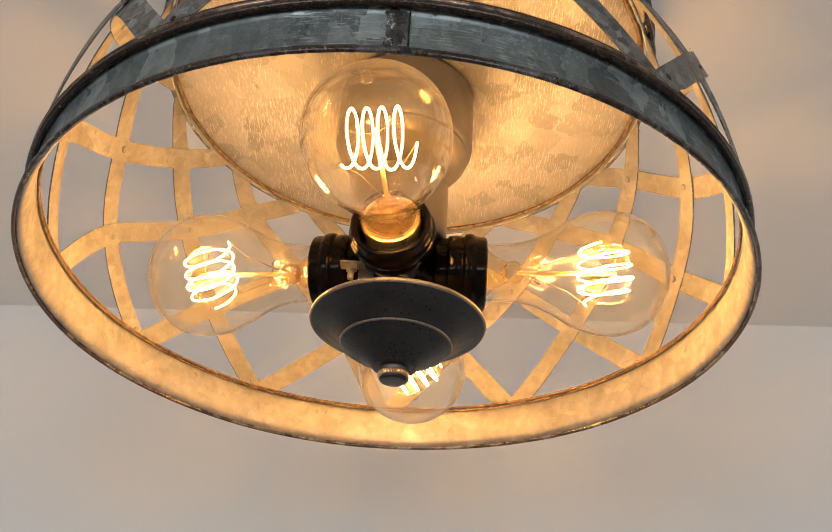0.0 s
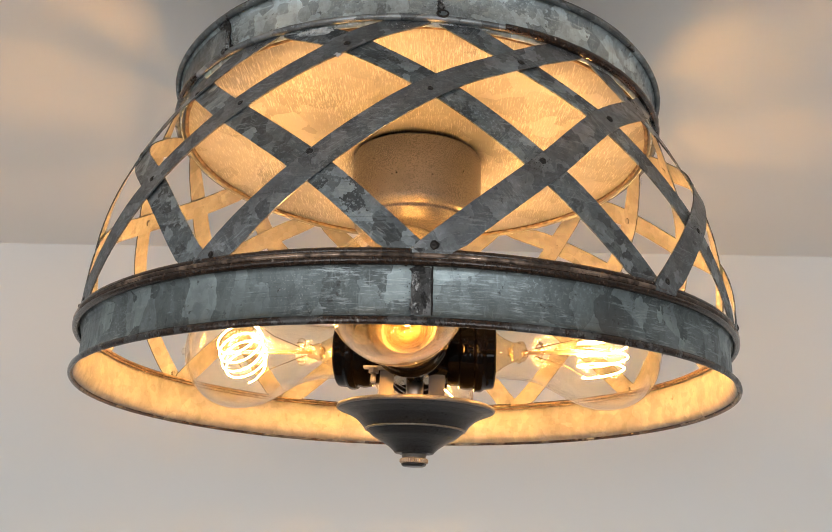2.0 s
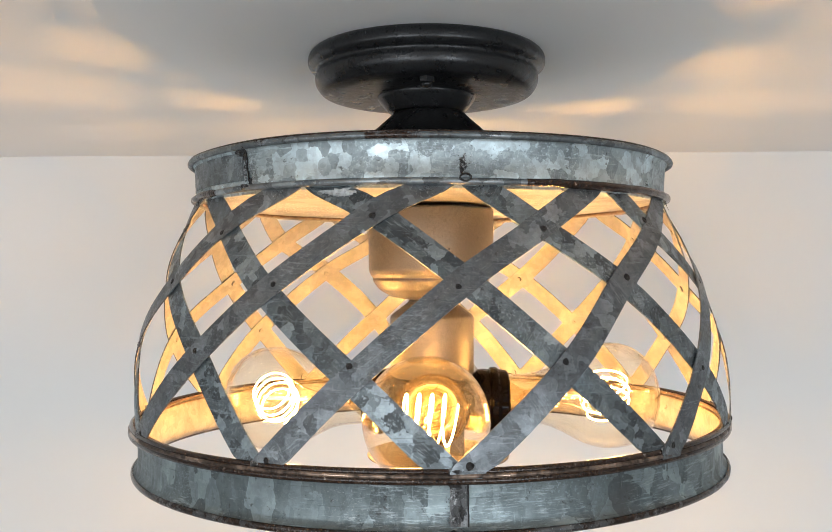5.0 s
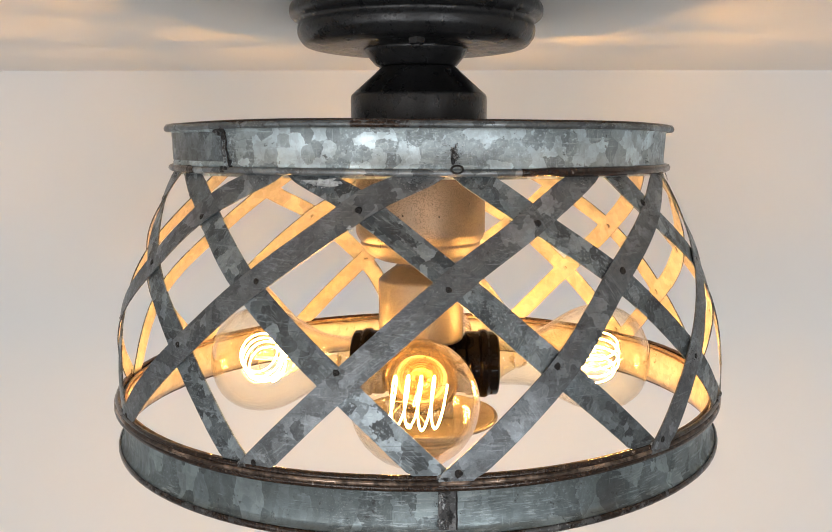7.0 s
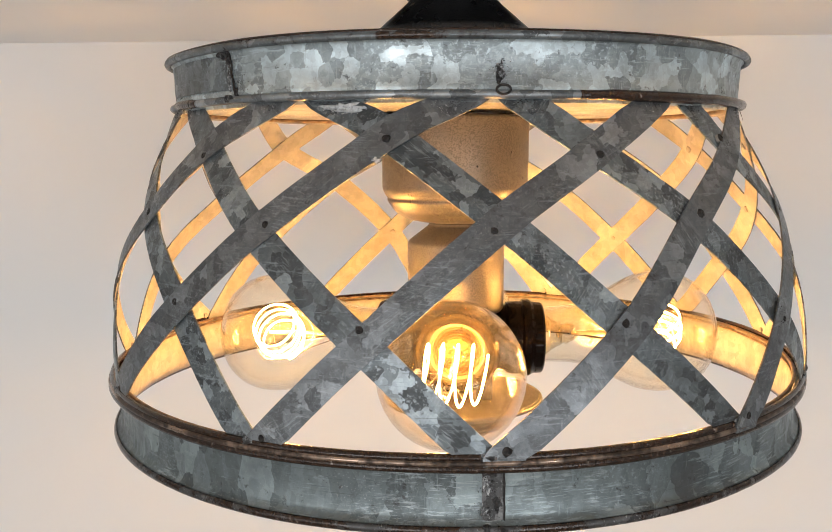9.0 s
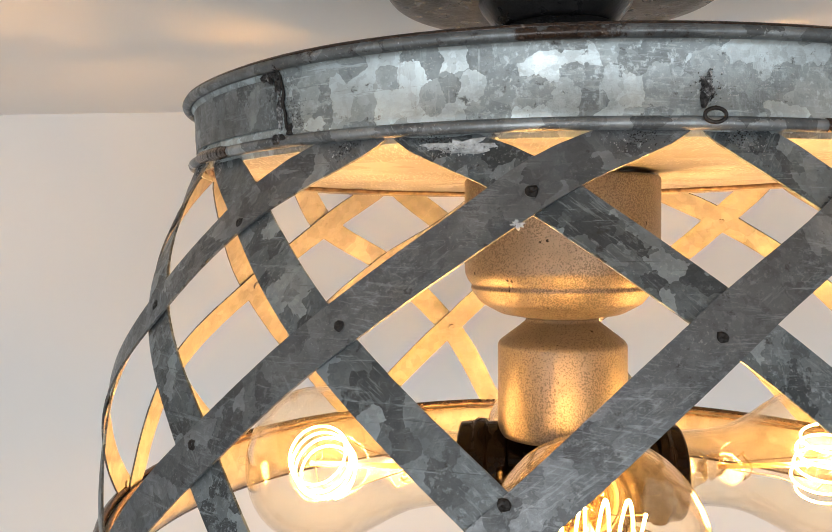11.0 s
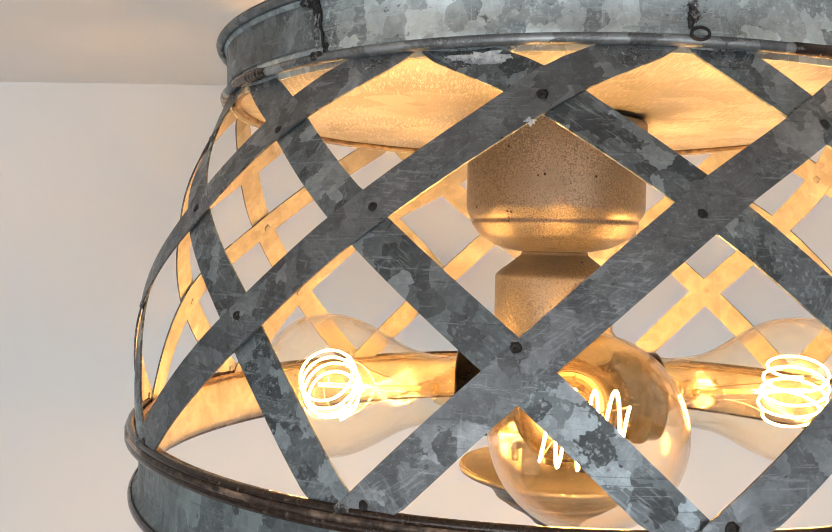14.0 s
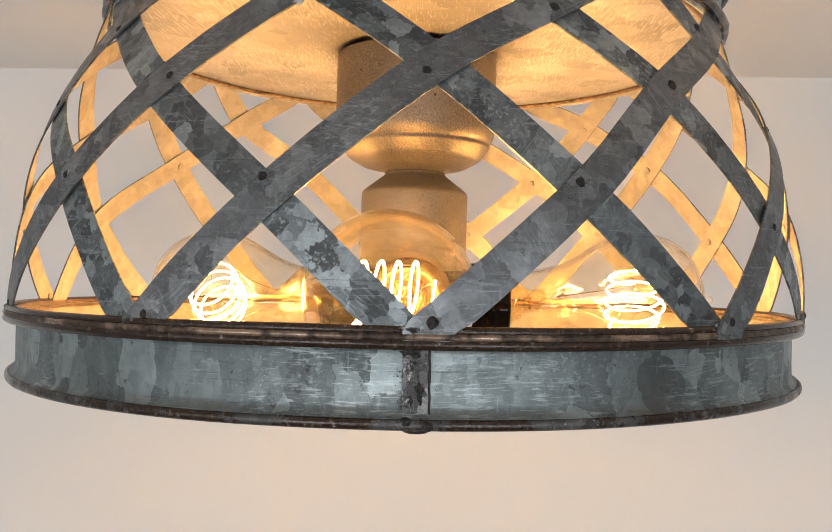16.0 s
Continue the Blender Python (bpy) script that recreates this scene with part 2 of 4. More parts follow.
# Opaque amber colour puts the filament's light into clear glass.
ROD = plain("glass_rod", (0.62, 0.47, 0.27), 0.2, 0.0)


def paint(name, colour):
    k = Mat(name)
    k.colour(k.ramp(k.noise(1.4, 5), (0.3, tuple(c * 0.97 for c in colour)), (0.7, tuple(min(1, c * 1.02) for c in colour))))
    k.set(Roughness=0.85)
    k.bump(k.noise(240, 4), 0.06, 0.001)
    return k.m


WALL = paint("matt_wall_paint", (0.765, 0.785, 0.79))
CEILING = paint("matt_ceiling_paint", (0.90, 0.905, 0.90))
SIDE_WALL = paint("unseen_grey_wall", (0.40, 0.39, 0.38))
FLOOR = paint("bounce_floor", (0.46, 0.37, 0.29))


def thin_glass(name, tint, sheen_least=0.018, sheen_most=0.90, sharp=3.0, haze=0.0):
    """Blown glass so thin that it hardly bends the light: clear, with a Fresnel gloss and a thin haze put in for the
    filament's bloom.
    """
    m = bpy.data.materials.new(name)
    m.use_nodes = True
    t = m.node_tree
    t.nodes.remove(t.nodes["Principled BSDF"])
    clear, gloss = t.nodes.new("ShaderNodeBsdfTransparent"), t.nodes.new("ShaderNodeBsdfGlossy")
    mixed, fres = t.nodes.new("ShaderNodeMixShader"), t.nodes.new("ShaderNodeLayerWeight")
    clear.inputs["Color"].default_value = (*tint, 1)
    gloss.inputs["Roughness"].default_value = 0.03
    edge = t.nodes.new("ShaderNodeMath")
    edge.operation = "POWER"
    edge.inputs[1].default_value = sharp
    sheen = t.nodes.new("ShaderNodeMath")
    sheen.operation = "MULTIPLY_ADD"
    sheen.inputs[1].default_value, sheen.inputs[2].default_value = sheen_most, sheen_least
    fres.inputs["Blend"].default_value = 0.5
    t.links.new(fres.outputs["Facing"], edge.inputs[0])
    t.links.new(edge.outputs[0], sheen.inputs[0])
    t.links.new(sheen.outputs[0], mixed.inputs[0])
    t.links.new(clear.outputs[0], mixed.inputs[1])
    t.links.new(gloss.outputs[0], mixed.inputs[2])
    film, hazy = t.nodes.new("ShaderNodeBsdfTranslucent"), t.nodes.new("ShaderNodeMixShader")
    film.inputs["Color"].default_value = (0.9, 0.88, 0.84, 1)
    hazy.inputs[0].default_value = haze
    t.links.new(mixed.outputs[0], hazy.inputs[1])
    t.links.new(film.outputs[0], hazy.inputs[2])
    t.links.new(hazy.outputs[0], t.nodes["Material Output"].inputs["Surface"])
    return m


GLASS = thin_glass("bulb_glass", (0.992, 0.978, 0.94), haze=0.0045)
GLASS_STEM = thin_glass("stem_glass", (0.95, 0.88, 0.74), 0.05, 0.55, 1.8)
FILAMENT = bpy.data.materials.new("glowing_filament")
FILAMENT.use_nodes = True
FILAMENT.node_tree.nodes["Principled BSDF"].inputs["Base Color"].default_value = (0.1, 0.08, 0.05, 1)
FILAMENT.node_tree.nodes["Principled BSDF"].inputs["Emission Color"].default_value = (*FILAMENT_COLOUR, 1)
FILAMENT.node_tree.nodes["Principled BSDF"].inputs["Emission Strength"].default_value = FILAMENT_GLOW


OVAL = 0.010


# ---- mesh helpers ----
def mesh_of(name, verts, faces, material, smooth=True):
    me = bpy.data.meshes.new(name)
    me.from_pydata(verts, [], faces)
    me.materials.append(material)
    if smooth:
        me.polygons.foreach_set("use_smooth", [True] * len(me.polygons))
    me.update()
    return me


def child(name, me, parent, label="", m=None):
    ob = new(name, me)
    ob.parent = parent
    if m is not None:
        ob.matrix_local = m
    return tagged(ob, label)


def part(name, bm, material, parent, label="", m=None, smooth=True, inside=None):
    """Links a bmesh as one mesh under parent. inside: the finish of the faces that look towards the axis."""
    me = bpy.data.meshes.new(name)
    bmesh.ops.recalc_face_normals(bm, faces=bm.faces)
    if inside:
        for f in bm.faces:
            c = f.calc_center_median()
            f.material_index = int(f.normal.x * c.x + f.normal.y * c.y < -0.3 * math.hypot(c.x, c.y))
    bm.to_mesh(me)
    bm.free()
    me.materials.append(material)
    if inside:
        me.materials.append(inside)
    if smooth:
        me.polygons.foreach_set("use_smooth", [True] * len(me.polygons))
    return child(name, me, parent, label, m)


def lathe(profile, seg=96, wobble=0.0, seed=0.0, closed=True, oval=0.0):
    """A bmesh turned round z from (r, z) points; closed joins the last point to the first. wobble: hand-made unevenness in metres."""
    bm = bmesh.new()
    rings = []
    for i in range(seg):
        a = 2 * math.pi * i / seg
        ca, sa = math.cos(a), math.sin(a)
        ring = []
        for r, z in profile:
            if wobble:
                d = noise.noise((2.2 * ca + seed, 2.2 * sa, z * 12)) * wobble
                e = noise.noise((1.3 * ca, 1.3 * sa + seed, 7.0)) * wobble
            else:
                d = e = 0.0
            f = (r + d) * (1 - oval * ca * ca)
            ring.append(bm.verts.new((f * ca, f * sa, z + e)))
        rings.append(ring)
    n = len(profile)
    for i in range(seg):
        a, b = rings[i], rings[(i + 1) % seg]
        for j in range(n if closed else n - 1):
            k = (j + 1) % n
            bm.faces.new((a[j], b[j], b[k], a[k]))
    if not closed:
        for j in (0, n - 1):
            if profile[j][0] > 1e-5:
                bm.faces.new([ring[j] for ring in rings])
    bmesh.ops.remove_doubles(bm, verts=bm.verts, dist=1e-6)
    return bm


def bead(r, z, minor, n=10, tall=1.0):
    return [(r + minor * math.cos(2 * math.pi * i / n), z + tall * minor * math.sin(2 * math.pi * i / n)) for i in range(n)]


def rounded(points, radius, steps=3):
    """The open (r, z) line with its inner corners rounded."""
    out = [points[0]]
    for p, q, s in zip(points, points[1:], points[2:]):
        p, q, s = Vector(p), Vector(q), Vector(s)
        u, v = (p - q), (s - q)
        d = min(radius, u.length * 0.45, v.length * 0.45)
        a, b = q + u.normalized() * d, q + v.normalized() * d
        for i in range(steps + 1):
            f = i / steps
            out.append(tuple((1 - f) ** 2 * a + 2 * f * (1 - f) * q + f * f * b))
    out.append(points[-1])
    return out


def smooth_line(knots, x):
    """Catmull-Rom through (x, y) knots."""
    xs = [k[0] for k in knots]
    ys = [k[1] for k in knots]
    i = max(0, min(len(xs) - 2, int(np.searchsorted(xs, x)) - 1))
    h = xs[i + 1] - xs[i]

    def slope(j):
        if j == 0:
            return (ys[1] - ys[0]) / (xs[1] - xs[0])
        if j == len(xs) - 1:
            return (ys[-1] - ys[-2]) / (xs[-1] - xs[-2])
        return (ys[j + 1] - ys[j - 1]) / (xs[j + 1] - xs[j - 1])

    t = (x - xs[i]) / h
    a, b = slope(i) * h, slope(i + 1) * h
    return (2 * t**3 - 3 * t**2 + 1) * ys[i] + (t**3 - 2 * t**2 + t) * a + (3 * t**2 - 2 * t**3) * ys[i + 1] + (t**3 - t**2) * b


def tube(path, radius, sides=6, closed=False):
    bm = bmesh.new()
    rings = []
    n = len(path)
    path = [Vector(p) for p in path]
    up = Vector((0.13, 0.21, 0.97))
    for i, p in enumerate(path):
        t = (path[min(i + 1, n - 1)] - path[max(i - 1, 0)]).normalized()
        u = t.cross(up)
        u = (u if u.length > 0.05 else t.cross(Vector((1, 0, 0)))).normalized()
        up = u.cross(t).normalized()
        r = radius(i / (n - 1)) if callable(radius) else radius
        rings.append([bm.verts.new(p + r * (math.cos(2 * math.pi * k / sides) * u + math.sin(2 * math.pi * k / sides) * up)) for k in range(sides)])
    for a, b in zip(rings, rings[1:] + ([rings[0]] if closed else [])):
        for k in range(sides):
            bm.faces.new((a[k], a[(k + 1) % sides], b[(k + 1) % sides], b[k]))
    if not closed:
        bm.faces.new(rings[0][::-1])
        bm.faces.new(rings[-1])
    return bm


def box(x0, y0, z0, x1, y1, z1, bevel=0.0):
    bm = bmesh.new()
    bmesh.ops.create_cube(bm, size=1, matrix=Matrix.Translation(((x0 + x1) / 2, (y0 + y1) / 2, (z0 + z1) / 2)) @ Matrix.Diagonal((x1 - x0, y1 - y0, z1 - z0, 1)))
    if bevel:
        bmesh.ops.bevel(bm, geom=bm.edges[:], offset=bevel, segments=2, affect="EDGES")
    return bm


# ---- the room ----
def slab(name, bm, material, label, m=None):
    ob = part(name, bm, material, None, label, m, smooth=False)
    return tagged(ob, kind="structure", category=name.split("_")[0])


slab("ceiling", box(ROOM_W - 0.6, ROOM_S - 0.4, CEIL + 0.001, ROOM_E + 0.6, 1.0, CEIL + 0.12), CEILING, "smooth white painted ceiling")
# Unseen floor, its pale colour chosen to bounce warm light at the ceiling.
slab("floor", box(ROOM_W - 0.6, ROOM_S - 0.4, -0.1, ROOM_E + 0.6, 1.0, 0.0), FLOOR, "unseen floor made pale to bounce light upwards")
slab("wall_north", box(-2.55, 0.0, 0.0, 2.75, 0.12, CEIL + 0.03), WALL, "plain off-white painted wall behind the lamp", pose(0, 0.446, 0, 0, 0, -2.6))


def wall_with_windows(name, length, openings, z0, z1, material, label, m):
    bm = bmesh.new()
    edges = [0.0] + [x for pair in openings for x in pair] + [length]
    blocks = [(edges[i], edges[i + 1], 0, CEIL + 0.03) for i in range(0, len(edges), 2)]
    for x0, x1 in openings:
        blocks += [(x0, x1, 0, z0), (x0, x1, z1, CEIL + 0.03)]
    for x0, x1, a, b in blocks:
        bmesh.ops.create_cube(bm, size=1, matrix=Matrix.Translation(((x0 + x1) / 2, -0.06, (a + b) / 2)) @ Matrix.Diagonal((x1 - x0, 0.12, b - a, 1)))
    return slab(name, bm, material, label, m)


wall_with_windows("wall_south", ROOM_E - ROOM_W, ((0.15, 1.55), (2.55, 3.65)), 1.40, 2.30, WALL, "plain off-white painted wall with two window openings", pose(ROOM_W, ROOM_S, 0))
# Unseen side walls, made grey to darken what the basket's sides reflect.
wall_with_windows("wall_west", 3.6, ((0.5, 1.6),), 1.40, 2.30, SIDE_WALL, "unseen side wall with a window opening, grey to darken reflections", pose(ROOM_W - 0.12, ROOM_S, 0, 0, 0, 90))
slab("wall_east", box(ROOM_E, ROOM_S, 0, ROOM_E + 0.12, 0.9, CEIL + 0.03), SIDE_WALL, "unseen side wall, grey to darken reflections")


# ---- the ceiling lamp; heights are below the ceiling ----
lamp = tagged(new("ceiling_light"), "grey galvanised metal basket ceiling light with crossed riveted strips", "ceiling light")
lamp.location = (0, 0, CEIL)

# strips: the curve of the basket, and where the crossings lie round it
SHAPE = [(-0.2275, 0.1801), (-0.2045, 0.1794), (-0.1755, 0.1755), (-0.1420, 0.1645), (-0.1120, 0.1505), (-0.0915, 0.1425)]
Z_V, Z_C, Z_B, Z_A, Z_T = -0.2225, -0.1780, -0.1424, -0.1130, -0.0940
# degrees round the lamp, from the side that faces the camera, of the twelve joints and crossings of each row
ROUND = {
    "V": (-177.0, -148.1, -118.5, -90.0, -60.0, -26.4, 2.4, 36.1, 65.0, 93.0, 121.5, 154.1),
    "C": (-166.6, -133.7, -102.5, -73.0, -40.6, -12.4, 19.0, 48.6, 79.0, 108.1, 138.4, 168.0),
    "B": (-178.0, -151.2, -120.1, -91.3, -57.0, -28.8, 4.2, 32.3, 63.5, 93.5, 122.0, 151.9),
    "A": (-163.8, -134.4, -107.1, -75.0, -44.4, -11.2, 18.6, 48.2, 79.0, 107.8, 136.5, 168.0),
    "T": (-177.0, -148.5, -121.5, -92.0, -60.5, -26.2, 3.7, 35.5, 64.5, 93.5, 122.8, 152.8),
}
SAG = {("A", -5): -0.0004, ("A", -4): -0.0026, ("A", -2): -0.0005, ("A", -1): 0.0038, ("A", 0): -0.0018, ("A", 1): -0.001, ("A", 3): -0.002, ("A", 4): 0.0013,
       ("B", -5): 0.0066, ("B", -4): -0.0016, ("B", -3): -0.0016, ("B", -1): -0.0028, ("B", 0): 0.0024, ("B", 1): 0.001, ("B", 3): -0.0063, ("B", 4): 0.0024,
       ("B", 5): 0.0006, ("C", -6): 0.0031, ("C", -5): -0.0024, ("C", -4): -0.0029, ("C", -2): 0.0014, ("C", -1): -0.0049, ("C", 0): -0.0002, ("C", 1): -0.0048,
       ("C", 3): -0.0051, ("C", 4): 0.0002}
RIVET_OFF = {("A", -2): (-0.2, -0.0030), ("A", 1): (-2.2, 0.0040), ("B", -1): (1.6, 0.0033), ("B", 0): (-1.1, -0.0028), ("B", 1): (1.2, 0.0023),
             ("C", -2): (-0.2, 0.0030), ("C", -1): (-0.2, 0.0060), ("C", 0): (-0.6, 0.0024)}
# the lower band hangs a little askew: it is higher at the front and on one side
ASKEW_X, ASKEW_Y, ASKEW_Z = 0.0102, -0.0064, -0.0004


def askew(deg):
    a = radians(deg)
    return ASKEW_Z + 0.18 * (ASKEW_X * math.sin(a) - ASKEW_Y * math.cos(a))


HEIGHT = {"C": Z_C, "B": Z_B, "A": Z_A}


def around(n):
    return (n + 6) % 12 - 6


def turn(row, n):
    return ROUND[row][around(n) + 6]


def level(row, n):
    return HEIGHT[row] + SAG.get((row, around(n)), 0.0008 * math.sin(4.7 * n + ord(row)))


def unwrapped(row, n, near):
    a = turn(row, n)
    while a - near > 180:
        a -= 360
    while a - near < -180:
        a += 360
    return a


def round_lamp(deg, r, z):
    """A point of the basket, which is a little narrower from side to side than from front to back."""
    a = radians(deg)
    r *= 1 - OVAL * math.sin(a) ** 2
    return Vector((r * math.sin(a), -r * math.cos(a), z))


STRIP_WIDTH, STRIP_THICK = 0.0125, 0.0007


def strip_line(k, side):
    v = turn("V", k)
    if side > 0:
        at = (("C", k), ("B", k + 1), ("A", k + 1))
    else:
        at = (("C", k - 1), ("B", k - 1), ("A", k - 2))
    t = unwrapped("T", k + 2 * side, v)
    return [(Z_V + askew(v), v + side * 1.1)] + [(level(r, n), unwrapped(r, n, v)) for r, n in at] + [(Z_T, t - side * 3.5)]


def strip(k, side):
    knots = strip_line(k, side)
    foot = knots[0][0]
    lift = 0.0010 if side > 0 else -0.0004
    n = 44
    pts = []
    for i in range(n + 1):
        z = foot - 0.0022 + (Z_T + 0.004 - foot + 0.0022) * i / n
        zz = min(max(z, foot), Z_T)
        bow = 0.0006 * noise.noise((k * 3.1 + side, z * 40, 0.5))
        deg = smooth_line(knots, zz)
        bulge = 0.0020 * (0.5 - 0.5 * math.cos(radians(deg))) * math.sin(math.pi * (zz - foot) / (Z_T - foot))
        pts.append(round_lamp(deg, smooth_line(SHAPE, z) + lift + bow + bulge, z))
    verts, faces = [], []
    for i, p in enumerate(pts):
        t = (pts[min(i + 1, n)] - pts[max(i - 1, 0)]).normalized()
        z = p.z
        dr = (smooth_line(SHAPE, z + 0.001) - smooth_line(SHAPE, z - 0.001)) / 0.002
        out = Vector((p.x, p.y, 0)).normalized()
        nrm = (out - Vector((0, 0, dr))).normalized()
        level_way = Vector((0, 0, 1)).cross(out)
        steep = max(0.3, math.sqrt(max(0.0, 1 - t.dot(level_way) ** 2)))
        w = STRIP_WIDTH / 2 / steep * (1 + 0.05 * noise.noise((k * 1.7, side * 9, z * 30)))
        r = math.hypot(p.x, p.y)
        for sx, h in ((-1, 1), (1, 1), (1, -1), (-1, -1)):
            q = Matrix.Rotation(sx * w / r, 3, "Z") @ p
            verts.append(q + (Matrix.Rotation(sx * w / r, 3, "Z") @ nrm) * h * STRIP_THICK / 2)
    for i in range(n):
        a, b = 4 * i, 4 * i + 4
        for j in range(4):
            q = (j + 1) % 4
            faces.append((a + j, a + q, b + q, b + j))
    faces += [(3, 2, 1, 0), (4 * n, 4 * n + 1, 4 * n + 2, 4 * n + 3)]
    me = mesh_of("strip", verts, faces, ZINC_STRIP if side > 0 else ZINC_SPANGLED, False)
    me.materials.append(ZINC_LIT)
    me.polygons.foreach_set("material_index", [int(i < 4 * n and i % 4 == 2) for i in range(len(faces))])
    # rounded along its length, sharp across
    me.polygons.foreach_set("use_smooth", [True] * len(me.polygons))
    for e in me.edges:
        a, b = e.vertices
        e.use_edge_sharp = a // 4 != b // 4 or a // 4 in (0, n)
    return child("strip", me, lamp)


bm = lathe([(0.0, 0.0004), (0.0008, 0.0005), (0.0014, 0.0003), (0.0017, -0.0001), (0.0017, -0.0021), (0.0, -0.0021)], 10, closed=False)
for v in bm.verts:
    d = 1 + 0.45 * noise.noise(v.co * 700)
    v.co = Vector((v.co.x * d, v.co.y * d * 0.92, v.co.z + 0.0003 * noise.noise(v.co * 1500 + Vector((3, 1, 0)))))
rivet_mesh = bpy.data.meshes.new("rivet")
bm.to_mesh(rivet_mesh)
bm.free()
rivet_mesh.materials.append(BLACKENED)
rivet_mesh.materials.append(ZINC_LIT)
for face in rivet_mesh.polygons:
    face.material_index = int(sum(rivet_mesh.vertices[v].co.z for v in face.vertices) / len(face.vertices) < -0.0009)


def rivet(parent, deg, z, lift=0.0013):
    r = smooth_line(SHAPE, z) + lift
    dr = (smooth_line(SHAPE, z + 0.001) - smooth_line(SHAPE, z - 0.001)) / 0.002
    p = round_lamp(deg, r, z)
    out = (round_lamp(deg, 1, 0) - Vector((0, 0, dr))).normalized()
    turned = pose(0, 0, 0, 0, 0, 137.5 * deg) @ Matrix.Scale(1 + 0.16 * math.sin(7.3 * deg + 300 * z), 4)
    return child("rivet", rivet_mesh, parent, m=Matrix.Translation(p) @ out.to_track_quat("Z", "Y").to_matrix().to_4x4() @ turned)


def joint(parent, name, deg, r, z, size, seed, material=SOLDER):
    """A lump of burnt solder."""
    bm = bmesh.new()
    bmesh.ops.create_icosphere(bm, subdivisions=2, radius=1)
    for v in bm.verts:
        v.co *= 1 + 0.45 * noise.noise(v.co * 1.6 + Vector((seed, 0, 0)))
        v.co = Vector((v.co.x * size[0], v.co.y * size[1], v.co.z * size[2]))
    return part(name, bm, material, parent, m=Matrix.Translation(round_lamp(deg, r, z)) @ pose(0, 0, 0, 0, 0, deg))


for k in range(12):
    inner = strip(k, -1)
for k in range(12):
    outer = strip(k, 1)
    for row, n in (("C", k), ("B", k + 1), ("A", k + 1)):
        da, dz = RIVET_OFF.get((row, around(n)), (0.5 * math.sin(9.1 * n), 0.0015 * math.cos(5.3 * n + ord(row))))
        rivet(outer, turn(row, n) + da, level(row, n) + dz)
    rivet(outer, turn("V", k) + 1.6, -0.2190 + askew(turn("V", k)))

# lower band with its rolled edges
def hung(bm):
    """Lifts the lower part of the band towards the front, where it is less deep."""
    for v in bm.verts:
        w = min(1.0, max(0.0, (Z_RIM - v.co.z) / (Z_RIM - Z_LIP)))
        v.co.z += w * (-0.0001 - 0.0004 * v.co.y / 0.18)
    return bm


Z_LIP, Z_RIM = -0.2488, -0.2230
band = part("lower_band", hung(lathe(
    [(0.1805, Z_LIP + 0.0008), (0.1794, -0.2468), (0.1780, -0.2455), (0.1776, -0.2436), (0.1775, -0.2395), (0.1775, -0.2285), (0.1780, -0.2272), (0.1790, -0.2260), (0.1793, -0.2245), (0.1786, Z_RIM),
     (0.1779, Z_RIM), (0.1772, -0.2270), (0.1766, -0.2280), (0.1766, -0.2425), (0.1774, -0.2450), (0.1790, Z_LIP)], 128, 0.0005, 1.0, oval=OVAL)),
    ZINC_LOW, lamp, "galvanised lower band with a dark vertical seam", inside=ZINC_LIT,
    m=Matrix.Translation((-0.0005, 0.0007, -0.236 + ASKEW_Z)) @ Matrix.Rotation(ASKEW_Y, 4, "X") @ Matrix.Rotation(-ASKEW_X, 4, "Y") @ Matrix.Translation((0, 0, 0.236)))
part("rolled_edge", hung(lathe(bead(0.1806, Z_LIP, 0.0010, tall=1.7), 128, 0.0005, 1.0, oval=OVAL)), ZINC_EDGE, band, "dark worn rolled edge")
part("rim_bead", lathe(bead(0.1804, -0.2216, 0.0015), 128, 0.0006, 1.0, oval=OVAL), RUST_BEAD, band, "rusty brown rolled bead")
part("rim_bead", lathe(bead(0.1808, -0.2255, 0.0017), 128, 0.0006, 1.4, oval=OVAL), RUST_BEAD, band, "rusty brown rolled bead")
# Wire added to put in the bright highlight between the beads.
part("rim_wire", lathe(bead(0.1814, -0.2234, 0.0012, 8), 128, 0.0004, 1.2, oval=OVAL), COPPER_WIRE, band, "added coppery wire for the highlight between the beads")
part("inner_bead", lathe(bead(0.1768, -0.2222, 0.0009, 8), 128, 0.0006, 1.0, oval=OVAL), BEAD_LIT, band, "thin rusty brown inner bead")
part("inner_bead", lathe(bead(0.1763, -0.2244, 0.0007, 6), 128, 0.0006, 2.0, oval=OVAL), BEAD_LIT, band, "thin rusty brown inner bead")

# upper band, its beads, seam and wire ring
Z_TOP, Z_LOW = -0.0718, -0.0930
upper = part("upper_band", lathe(
    [(0.1478, Z_TOP), (0.1460, -0.0730), (0.1452, -0.0742), (0.1446, -0.0890), (0.1452, -0.0900), (0.1440, -0.0960), (0.1432, -0.0960),
     (0.1443, -0.0900), (0.1438, -0.0890), (0.1444, -0.0742), (0.1452, -0.0730), (0.1470, Z_TOP)], 128, 0.0007, 4.0, oval=OVAL),
    ZINC, lamp, "galvanised upper band with a soldered seam", inside=ZINC_LIT, m=pose(0, 0, -0.0012))
part("rolled_edge", lathe(bead(0.1480, Z_TOP, 0.0017), 128, 0.0007, 4.0, oval=OVAL), FLARED_EDGE, upper, "grey worn rolled edge")
part("rust_line", lathe(bead(0.1480, Z_TOP + 0.0016, 0.0008, 8), 128, 0.0009, 4.0, oval=OVAL), RUST_BEAD, upper, "thin brown rust along the top edge")
part("rim_bead", lathe(bead(0.1462, Z_LOW, 0.0017), 128, 0.0007, 4.0, oval=OVAL), ZINC_BEAD, upper, "rolled bead with rust stains")
